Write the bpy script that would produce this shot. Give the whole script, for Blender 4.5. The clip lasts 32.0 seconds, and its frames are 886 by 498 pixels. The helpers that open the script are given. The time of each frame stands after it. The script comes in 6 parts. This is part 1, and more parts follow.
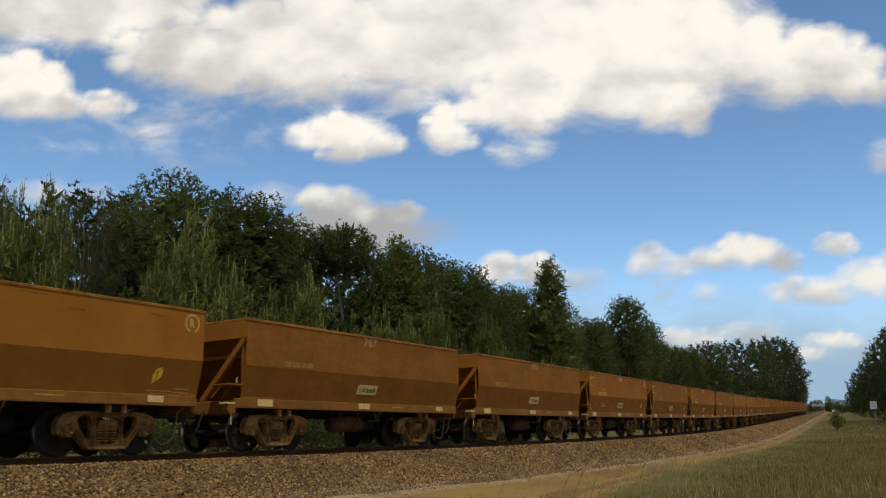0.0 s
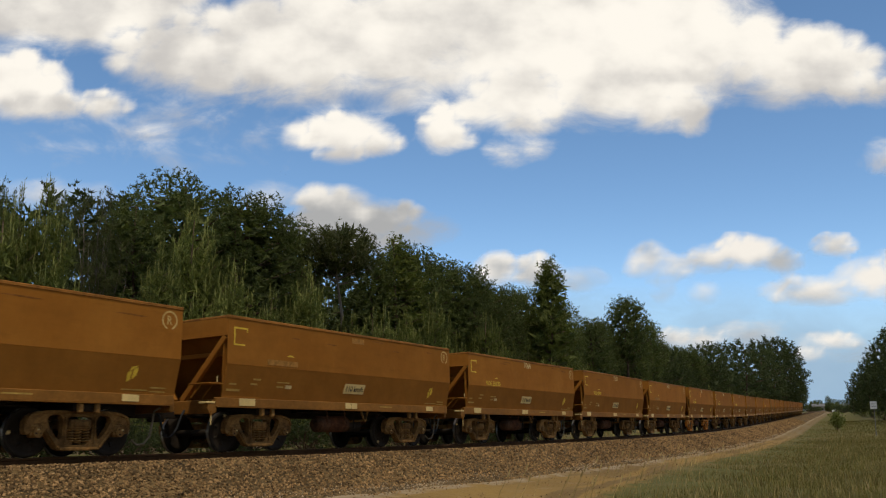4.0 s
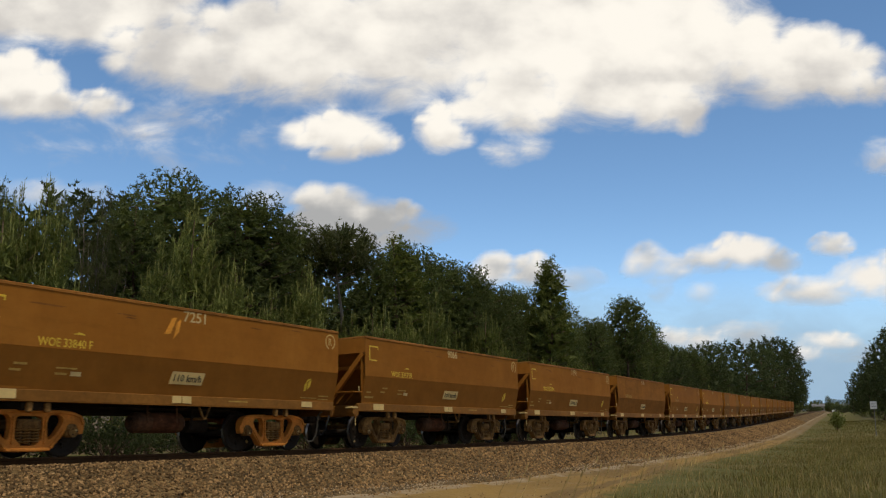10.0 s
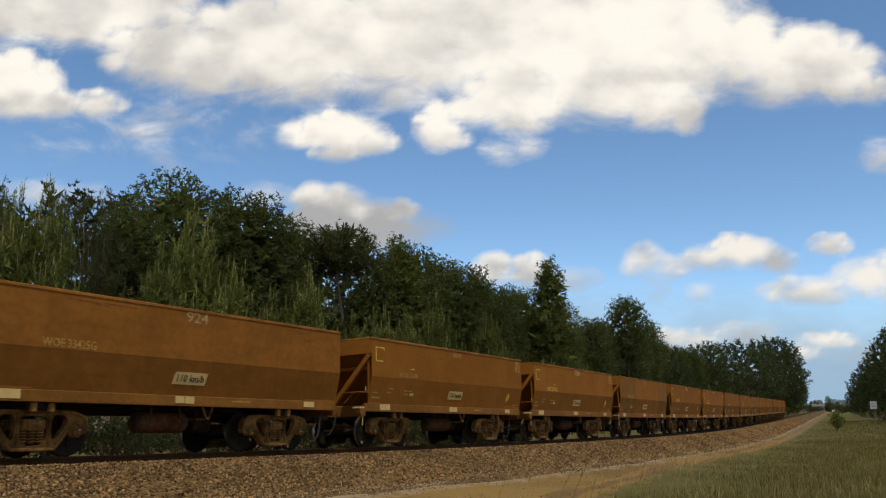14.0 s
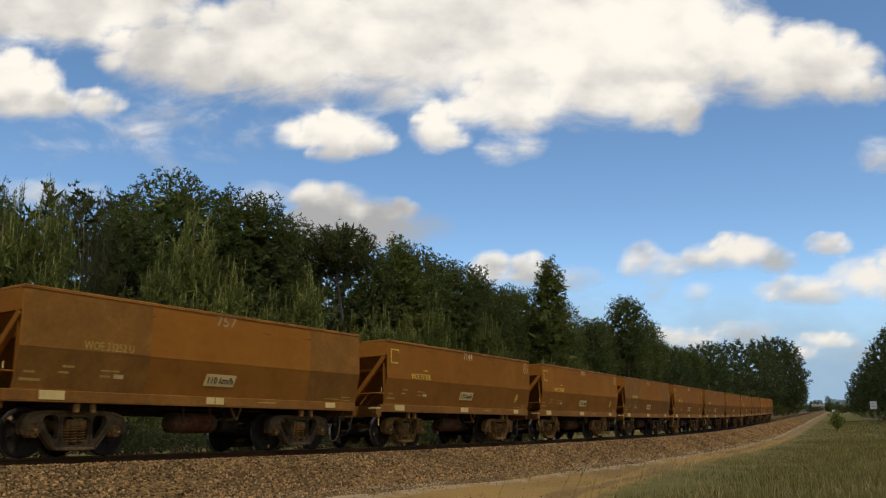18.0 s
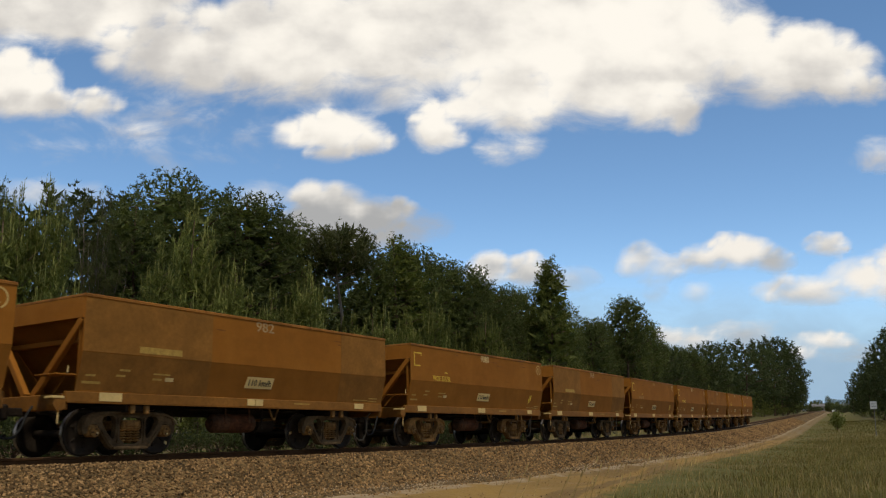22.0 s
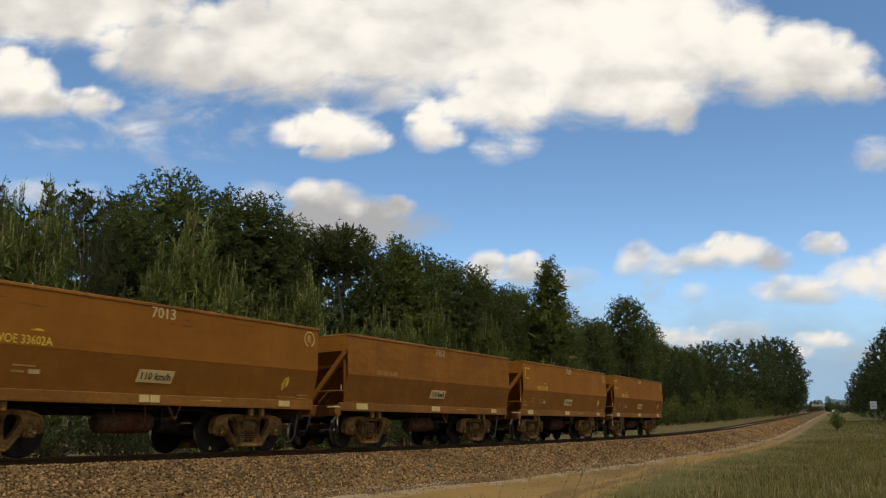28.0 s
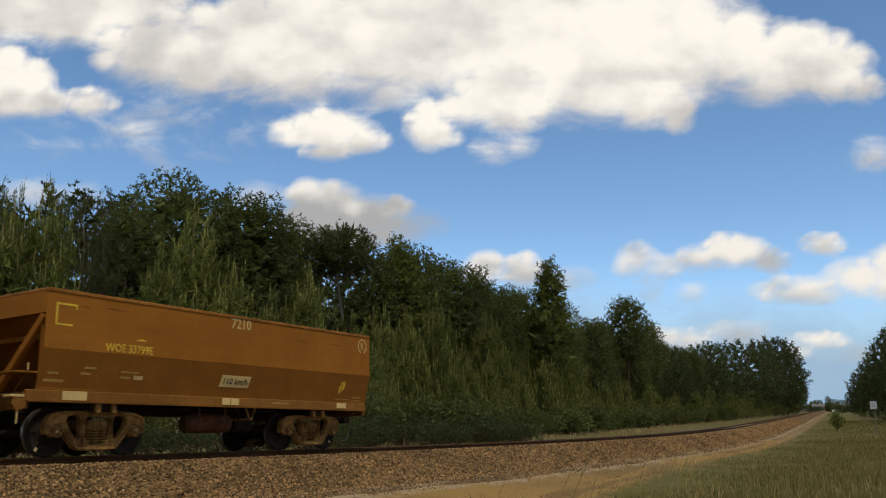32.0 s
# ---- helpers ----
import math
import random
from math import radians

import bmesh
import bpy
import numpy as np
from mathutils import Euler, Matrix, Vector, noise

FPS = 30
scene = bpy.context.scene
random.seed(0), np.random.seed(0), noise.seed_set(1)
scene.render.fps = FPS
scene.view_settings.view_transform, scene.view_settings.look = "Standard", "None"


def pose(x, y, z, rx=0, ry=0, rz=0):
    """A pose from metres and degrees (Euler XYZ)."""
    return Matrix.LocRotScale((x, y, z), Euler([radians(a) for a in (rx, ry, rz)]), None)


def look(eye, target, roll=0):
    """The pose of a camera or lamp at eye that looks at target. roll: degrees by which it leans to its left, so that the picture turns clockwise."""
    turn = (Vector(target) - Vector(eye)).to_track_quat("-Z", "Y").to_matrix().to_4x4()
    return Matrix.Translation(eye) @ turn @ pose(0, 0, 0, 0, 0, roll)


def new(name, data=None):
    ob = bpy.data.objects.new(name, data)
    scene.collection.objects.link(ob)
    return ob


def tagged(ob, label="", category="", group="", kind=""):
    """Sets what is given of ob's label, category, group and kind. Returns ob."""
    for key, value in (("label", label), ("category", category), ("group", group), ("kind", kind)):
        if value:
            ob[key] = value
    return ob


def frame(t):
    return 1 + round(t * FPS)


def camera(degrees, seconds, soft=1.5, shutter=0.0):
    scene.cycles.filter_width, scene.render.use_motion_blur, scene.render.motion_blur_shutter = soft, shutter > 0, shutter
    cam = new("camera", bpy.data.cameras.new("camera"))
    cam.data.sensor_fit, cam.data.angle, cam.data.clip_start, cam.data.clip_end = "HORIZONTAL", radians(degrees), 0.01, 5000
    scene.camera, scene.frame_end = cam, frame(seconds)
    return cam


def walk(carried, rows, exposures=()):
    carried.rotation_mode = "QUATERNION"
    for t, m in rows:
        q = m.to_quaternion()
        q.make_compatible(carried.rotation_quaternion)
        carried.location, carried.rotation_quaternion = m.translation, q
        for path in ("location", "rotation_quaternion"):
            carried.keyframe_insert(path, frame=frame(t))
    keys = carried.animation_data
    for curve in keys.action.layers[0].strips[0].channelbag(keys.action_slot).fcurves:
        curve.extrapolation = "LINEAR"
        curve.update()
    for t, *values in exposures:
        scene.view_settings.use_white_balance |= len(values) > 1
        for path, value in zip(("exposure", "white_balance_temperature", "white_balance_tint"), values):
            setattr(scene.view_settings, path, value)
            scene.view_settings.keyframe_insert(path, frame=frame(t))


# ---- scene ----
# Metres; z = 0 is the rail top where the line passes the camera. The line's plan: distance s along it
# (growing away from the camera), q to its side (positive towards the camera).
cam = camera(55.2, 32.0, soft=1.15, shutter=0.14)
EYE = (0.0, 0.0, 1.0498)
TILT = 0.1866
LEAN = 0.138
AIM = (0.0, math.cos(TILT), EYE[2] + math.sin(TILT))
walk(cam, [(0.0, look(EYE, AIM, LEAN)), (32.0, look(EYE, AIM, LEAN))], [(0.0, 0.0, 7020, 10), (32.0, 0.0, 7020, 10)])

# ---- world, sun ----
SUN_FROM = Vector((0.10, -0.37, 0.90)).normalized()
world = bpy.data.worlds.new("sky")
scene.world = world
world.use_nodes = True
wn, wl = world.node_tree.nodes, world.node_tree.links
sky = wn.new("ShaderNodeTexSky")
sky.sky_type = "NISHITA"
sky.sun_disc = False
sky.sun_elevation = math.asin(SUN_FROM.z)
sky.sun_rotation = math.atan2(SUN_FROM.x, SUN_FROM.y)
sky.air_density, sky.dust_density, sky.ozone_density = 0.68, 0.02, 2.6
wn["Background"].inputs["Strength"].default_value = 0.175
deep = wn.new("ShaderNodeHueSaturation")
deep.inputs["Saturation"].default_value = 1.1
deep.inputs["Hue"].default_value = 0.495
wl.new(sky.outputs[0], deep.inputs["Color"])
# the broken cloud goes on over the rest of the sky, behind the camera and overhead
way = wn.new("ShaderNodeTexCoord")
puffs = wn.new("ShaderNodeTexNoise")
puffs.inputs["Scale"].default_value, puffs.inputs["Detail"].default_value = 2.6, 6.0
wl.new(way.outputs["Generated"], puffs.inputs["Vector"])
parted = wn.new("ShaderNodeSeparateXYZ")
wl.new(way.outputs["Generated"], parted.inputs[0])
behind = wn.new("ShaderNodeMapRange")
behind.interpolation_type = "SMOOTHSTEP"
for k, v in enumerate((0.62, 0.25, 0.0, 1.0)):
    behind.inputs[k + 1].default_value = v
wl.new(parted.outputs["Y"], behind.inputs[0])
body = wn.new("ShaderNodeMapRange")
body.interpolation_type = "SMOOTHSTEP"
body.inputs[1].default_value, body.inputs[2].default_value = 0.42, 0.6
wl.new(puffs.outputs["Fac"], body.inputs[0])
both = wn.new("ShaderNodeMath")
both.operation = "MULTIPLY"
wl.new(behind.outputs[0], both.inputs[0])
wl.new(body.outputs[0], both.inputs[1])
mixed = wn.new("ShaderNodeMix")
mixed.data_type = "RGBA"
mixed.inputs["B"].default_value = (2.6, 2.5, 2.4, 1)
wl.new(both.outputs[0], mixed.inputs["Factor"])
wl.new(deep.outputs[0], mixed.inputs["A"])
wl.new(mixed.outputs["Result"], wn["Background"].inputs["Color"])
sun = new("sun", bpy.data.lights.new("sun", "SUN"))
sun.data.energy, sun.data.angle, sun.data.color = 2.25, radians(0.53), (1.0, 0.93, 0.80)
sun.matrix_world = look(SUN_FROM * 100, (0, 0, 0))
scene.view_settings.exposure = 0.0


# ---- the line's plan ----
X0, Y0, HEAD0 = -5.0, 21.6667, 1.02795
BEND0, BEND1 = 0.002300, -0.00002340
GRADE, SAG, SAG_END = -0.017776, 0.00024047, 85.0
CANT = 0.0426
_S = np.arange(-200.0, 900.0, 0.5)
_K = np.maximum(BEND0 + BEND1 * np.maximum(_S, -20.0), 0.0)
_K[_S < -40] = 0.0
_H = np.concatenate([[0.0], np.cumsum((_K[1:] + _K[:-1]) / 4)])
_H += HEAD0 - np.interp(0.0, _S, _H)
_X = np.concatenate([[0.0], np.cumsum((np.cos(_H[1:]) + np.cos(_H[:-1])) / 4)])
_Y = np.concatenate([[0.0], np.cumsum((np.sin(_H[1:]) + np.sin(_H[:-1])) / 4)])
_X += X0 - np.interp(0.0, _S, _X)
_Y += Y0 - np.interp(0.0, _S, _Y)


def line_z(s):
    """Height of the rail top along the line."""
    s = np.clip(np.asarray(s, float), -25.0, 900.0)
    b = np.minimum(s, SAG_END)
    return GRADE * s + SAG * (b * b / 2 + SAG_END * (s - b))


def plan(s, q):
    """x and y of the place s along the line and q to its side, straight on past its ends."""
    s, q = np.asarray(s, float), np.asarray(q, float)
    c = np.clip(s, _S[0], _S[-1])
    h = np.interp(c, _S, _H)
    x, y = np.interp(c, _S, _X) + (s - c) * np.cos(h), np.interp(c, _S, _Y) + (s - c) * np.sin(h)
    near = np.clip(q, -60.0, 60.0)
    far = q - near
    return x + near * np.sin(h) + far * math.sin(1.1), y - near * np.cos(h) - far * math.cos(1.1)


def lie(q):
    """Height of the ground relative to the rail top, across the line."""
    return np.interp(q, [-60, -20, -9, -5.2, -4.4, 3.6, 4.4, 6.0, 9.0, 15.0, 30.0, 60.0],
                     [-0.3, -0.35, -0.5, -0.75, -0.8, -0.8, -0.78, -0.86, -0.9, -0.62, -0.6, -0.6])


def ground_z(s, q):
    q = np.asarray(q, float)
    fade = np.clip((np.abs(q) - 80) / 300, 0, 1)
    return line_z(np.clip(s, -60, 600)) * (1 - fade) + lie(q)


def spot(s, q, dz=0.0):
    x, y = plan(s, q)
    return Vector((float(x), float(y), float(ground_z(s, q)) + dz))


def sand_widens(s):
    """How much wider the sandy track is near the camera."""
    return np.clip((18.0 - np.asarray(s, float)) * 0.13, 0.0, 2.3)


# ---- materials ----
def material(name, base, rough=0.7, metal=0.0, grain=None, vary=0.3, tone=None, bump=0.0, coat=0.0, island=0.0, single=0.0, spec=0.12, streak=0.0, cells=0.0):
    """Base colour broken up by noise at two sizes: grain = (large, small) in metres."""
    m = bpy.data.materials.new(name)
    m.use_nodes = True
    n, l = m.node_tree.nodes, m.node_tree.links
    b = n["Principled BSDF"]
    b.inputs["Roughness"].default_value, b.inputs["Metallic"].default_value = rough, metal
    b.inputs["Specular IOR Level"].default_value = spec
    b.inputs["Coat Weight"].default_value = coat
    big, small = grain or (0.8, 0.05)
    co = n.new("ShaderNodeTexCoord")
    tones = []
    for size, detail in ((big, 5.0), (small, 3.0)):
        t = n.new("ShaderNodeTexNoise")
        t.inputs["Scale"].default_value, t.inputs["Detail"].default_value = 1 / size, detail
        t.inputs["Roughness"].default_value = 0.65
        l.new(co.outputs["Object"], t.inputs["Vector"])
        tones.append(t)
    dark = tone or tuple(c * (1 - vary) for c in base)
    light = tuple(min(1, c * (1 + vary)) for c in base)
    mix1 = n.new("ShaderNodeMix"); mix1.data_type = "RGBA"
    mix1.inputs["A"].default_value, mix1.inputs["B"].default_value = (*dark, 1), (*light, 1)
    ramp = n.new("ShaderNodeMapRange")
    ramp.inputs[1].default_value, ramp.inputs[2].default_value = 0.32, 0.68
    l.new(tones[0].outputs["Fac"], ramp.inputs[0])
    l.new(ramp.outputs[0], mix1.inputs["Factor"])
    mul = n.new("ShaderNodeMapRange")
    mul.inputs[1].default_value, mul.inputs[2].default_value = 0.3, 0.7
    mul.inputs[3].default_value, mul.inputs[4].default_value = 1 - vary * 0.6, 1 + vary * 0.6
    l.new(tones[1].outputs["Fac"], mul.inputs[0])
    value = mul.outputs[0]
    for amount, node, socket in ((island, "ShaderNodeNewGeometry", "Random Per Island"), (single, "ShaderNodeObjectInfo", "Random")):
        if amount:
            g = n.new(node)
            r = n.new("ShaderNodeMapRange")
            r.inputs[3].default_value, r.inputs[4].default_value = 1 - amount, 1 + amount
            l.new(g.outputs[socket], r.inputs[0])
            x = n.new("ShaderNodeMath"); x.operation = "MULTIPLY"
            l.new(value, x.inputs[0]); l.new(r.outputs[0], x.inputs[1])
            value = x.outputs[0]
    if streak:
        for squeeze, lo, hi in (((2.2, 2.2, 0.5), 0.35, 0.75), ((0.45, 0.45, 2.5), 0.3, 0.62), ((0.8, 0.8, 4.5), 0.70, 0.58)):
            mp = n.new("ShaderNodeMapping")
            mp.inputs["Scale"].default_value = squeeze
            g = n.new("ShaderNodeObjectInfo")
            l.new(g.outputs["Random"], mp.inputs["Location"])
            l.new(co.outputs["Object"], mp.inputs["Vector"])
            t = n.new("ShaderNodeTexNoise")
            t.inputs["Scale"].default_value, t.inputs["Detail"].default_value, t.inputs["Roughness"].default_value = 1.0, 6.0, 0.7
            l.new(mp.outputs[0], t.inputs["Vector"])
            r = n.new("ShaderNodeMapRange")
            r.inputs[1].default_value, r.inputs[2].default_value, r.inputs[3].default_value, r.inputs[4].default_value = lo, hi, 1 - streak, 1 + streak * 0.5
            l.new(t.outputs["Fac"], r.inputs[0])
            x = n.new("ShaderNodeMath"); x.operation = "MULTIPLY"
            l.new(value, x.inputs[0]); l.new(r.outputs[0], x.inputs[1])
            value = x.outputs[0]
    if cells:
        v = n.new("ShaderNodeTexVoronoi")
        v.inputs["Scale"].default_value = 1 / cells
        l.new(co.outputs["Object"], v.inputs["Vector"])
        r = n.new("ShaderNodeMapRange")
        r.inputs[3].default_value, r.inputs[4].default_value = 0.15, 1.85
        l.new(v.outputs["Color"], r.inputs[0])
        x = n.new("ShaderNodeMath"); x.operation = "MULTIPLY"
        l.new(value, x.inputs[0]); l.new(r.outputs[0], x.inputs[1])
        value = x.outputs[0]
    scale = n.new("ShaderNodeVectorMath"); scale.operation = "SCALE"
    l.new(mix1.outputs["Result"], scale.inputs[0]); l.new(value, scale.inputs["Scale"])
    l.new(scale.outputs[0], b.inputs["Base Color"])
    if bump:
        h = n.new("ShaderNodeBump")
        h.inputs["Strength"].default_value, h.inputs["Distance"].default_value = 1.0, bump
        l.new(tones[1].outputs["Fac"], h.inputs["Height"])
        l.new(h.outputs[0], b.inputs["Normal"])
    return m


def leafy(name, base, glow, island=0.3, tone=None):
    """Needles and leaves: some light comes through."""
    m = material(name, base, 0.6, grain=(1.6, 0.13), vary=0.35, island=island, single=0.3, spec=0.15, tone=tone, bump=0.06)
    n, l = m.node_tree.nodes, m.node_tree.links
    b = n["Principled BSDF"]
    t = n.new("ShaderNodeBsdfTranslucent")
    t.inputs["Color"].default_value = (*glow, 1)
    mix = n.new("ShaderNodeMixShader")
    mix.inputs[0].default_value = 0.3
    l.new(b.outputs[0], mix.inputs[1]); l.new(t.outputs[0], mix.inputs[2])
    l.new(mix.outputs[0], n["Material Output"].inputs["Surface"])
    return m


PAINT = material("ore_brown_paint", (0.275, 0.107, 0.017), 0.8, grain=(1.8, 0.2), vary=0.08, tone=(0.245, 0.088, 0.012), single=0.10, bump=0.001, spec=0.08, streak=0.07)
# PAINT darkened: shade of the inward-sloping lower sides and end sheets in the colour
PAINT_SHADED = material("ore_brown_lower_paint", (0.24, 0.094, 0.015), 0.8, grain=(1.5, 0.2), vary=0.09, tone=(0.21, 0.078, 0.011), single=0.10, bump=0.001, spec=0.08, streak=0.07)
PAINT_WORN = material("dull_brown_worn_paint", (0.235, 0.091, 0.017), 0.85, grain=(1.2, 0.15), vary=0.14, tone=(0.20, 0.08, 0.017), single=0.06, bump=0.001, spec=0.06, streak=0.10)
# PAINT_WORN darkened the same way, to shade its lower sides
PAINT_WORN_SHADED = material("dull_brown_worn_lower_paint", (0.205, 0.080, 0.015), 0.85, grain=(1.2, 0.15), vary=0.14, tone=(0.175, 0.07, 0.014), single=0.06, bump=0.001, spec=0.06, streak=0.10)
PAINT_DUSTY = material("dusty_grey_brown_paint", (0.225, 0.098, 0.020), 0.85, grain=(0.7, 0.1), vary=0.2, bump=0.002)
RIM = material("rubbed_rim_paint", (0.245, 0.096, 0.018), 0.7, grain=(0.6, 0.06), vary=0.35, bump=0.003)
SILL = material("sill_paint", (0.205, 0.086, 0.016), 0.7, grain=(0.9, 0.08), vary=0.25, bump=0.002)
FRAME_STEEL = material("grimy_underframe_steel", (0.022, 0.015, 0.010), 0.85, grain=(0.5, 0.06), vary=0.4, bump=0.003)
BOGIE = material("dusty_bogie_casting", (0.17, 0.086, 0.026), 0.85, grain=(0.3, 0.04), vary=0.65, single=0.25, bump=0.004)
BOGIE_DARK = material("grimy_dark_bogie_casting", (0.085, 0.054, 0.026), 0.85, grain=(0.3, 0.04), vary=0.5, single=0.2, bump=0.004)
BOGIE_ORANGE = material("fresh_rust_orange_casting", (0.50, 0.175, 0.03), 0.75, grain=(0.35, 0.04), vary=0.3, bump=0.004)
WHEEL = material("dark_wheel_steel", (0.022, 0.016, 0.011), 0.75, 0.0, grain=(0.3, 0.05), vary=0.3)
TREAD = material("polished_wheel_tread", (0.30, 0.28, 0.26), 0.4, 1.0, grain=(0.3, 0.05), vary=0.15)
RESERVOIR = material("red_oxide_reservoir_paint", (0.07, 0.03, 0.013), 0.8, grain=(0.3, 0.06), vary=0.5, tone=(0.02, 0.014, 0.01))
OXIDE = material("red_oxide_paint", (0.075, 0.028, 0.012), 0.85, grain=(0.25, 0.05), vary=0.6)
SCUFF = material("dark_rubbed_paint", (0.19, 0.070, 0.014), 0.85, grain=(0.25, 0.04), vary=0.4)
# hose grey made pale, so its highlights are part of the colour
PALE_HOSE = material("dusty_grey_hose", (0.13, 0.105, 0.07), 0.6, grain=(0.3, 0.04), vary=0.3)
RING_MARK = material("cream_stencil_paint", (0.50, 0.33, 0.11), 0.6, grain=(0.2, 0.03), vary=0.2)
RUBBER = material("black_rubber_hose", (0.02, 0.02, 0.02), 0.6)
WHITE = material("white_reflective_plate", (0.58, 0.41, 0.16), 0.6, grain=(0.3, 0.04), vary=0.1, single=0.06)
WHITE_MARK = material("white_stencil_paint", (0.53, 0.38, 0.16), 0.6, grain=(0.2, 0.03), vary=0.18)
YELLOW_MARK = material("yellow_stencil_paint", (0.60, 0.39, 0.04), 0.6, grain=(0.2, 0.03), vary=0.25)
FADED_MARK = material("faded_yellow_stencil_paint", (0.36, 0.22, 0.05), 0.7, grain=(0.15, 0.02), vary=0.3)
# PAINT_DUSTY darkened, so the lower panel's shade is in its colour
PAINT_DUSTY_SHADED = material("dusty_grey_brown_lower_paint", (0.20, 0.086, 0.017), 0.85, grain=(0.7, 0.1), vary=0.2, bump=0.002)
FAINT_MARK = material("almost_worn_away_stencil_paint", (0.29, 0.135, 0.03), 0.75, grain=(0.12, 0.02), vary=0.35)
FADED_WHITE = material("worn_white_stencil_paint", (0.34, 0.22, 0.10), 0.7, grain=(0.12, 0.02), vary=0.3)
INK = material("black_letter_paint", (0.03, 0.028, 0.025), 0.6)
ORANGE_MARK = material("orange_patch_paint", (0.62, 0.25, 0.03), 0.6, grain=(0.2, 0.04), vary=0.2)
RAIL = material("rusty_rail_steel", (0.055, 0.027, 0.011), 0.9, 0.0, grain=(0.6, 0.05), vary=0.3, spec=0.1)
RAIL_TOP = material("polished_rail_head", (0.15, 0.085, 0.045), 0.7, 0.0, grain=(0.6, 0.05), vary=0.15, spec=0.2)
SLEEPER = material("concrete_sleeper", (0.2, 0.145, 0.09), 0.9, grain=(0.5, 0.04), vary=0.25, single=0.15, bump=0.004)
STONE = material("ballast_stone", (0.215, 0.128, 0.055), 0.95, grain=(3.0, 0.05), vary=0.3, island=0.75, bump=0.006)
PALE_STONE = material("pale_crushed_gravel", (0.36, 0.27, 0.17), 0.95, grain=(2.0, 0.05), vary=0.3, island=0.6, bump=0.004)
BED = material("ballast_bed_gravel", (0.118, 0.074, 0.030), 0.95, grain=(1.4, 0.06), vary=0.4, bump=0.03, cells=0.06)
BARK = material("pine_bark", (0.11, 0.075, 0.05), 0.9, grain=(0.5, 0.08), vary=0.4, bump=0.02)
PALE_BARK = material("grey_gum_bark", (0.16, 0.13, 0.10), 0.8, grain=(0.7, 0.1), vary=0.3, bump=0.01)
NEEDLE_DARK = leafy("dark_pine_needles", (0.090, 0.106, 0.034), (0.13, 0.165, 0.036))
NEEDLE_DEEP = leafy("deep_green_pine_needles", (0.060, 0.074, 0.027), (0.085, 0.11, 0.028))
NEEDLE_MID = leafy("pine_needles", (0.118, 0.134, 0.032), (0.165, 0.20, 0.036))
NEEDLE_NEW = leafy("fresh_pine_needles", (0.26, 0.265, 0.08), (0.29, 0.31, 0.075))
GUM_LEAF = leafy("olive_gum_leaves", (0.085, 0.09, 0.035), (0.12, 0.14, 0.03))
SHRUB_LEAF = leafy("bright_shrub_leaves", (0.085, 0.10, 0.03), (0.13, 0.16, 0.035))
GRASS = leafy("meadow_grass", (0.118, 0.106, 0.024), (0.135, 0.125, 0.028), 0.35, (0.15, 0.115, 0.04))
STALK = material("dry_grass_stalk", (0.30, 0.22, 0.09), 0.8, grain=(1.0, 0.1), vary=0.3, island=0.35)
SIGN_WHITE = material("white_sign_face", (0.8, 0.8, 0.76), 0.5, grain=(0.3, 0.05), vary=0.08)
# grey darkened to put shadow on the sign's post; its text lines share it
GALV = material("galvanised_post", (0.16, 0.16, 0.15), 0.6, 0.2, grain=(0.4, 0.05), vary=0.2)


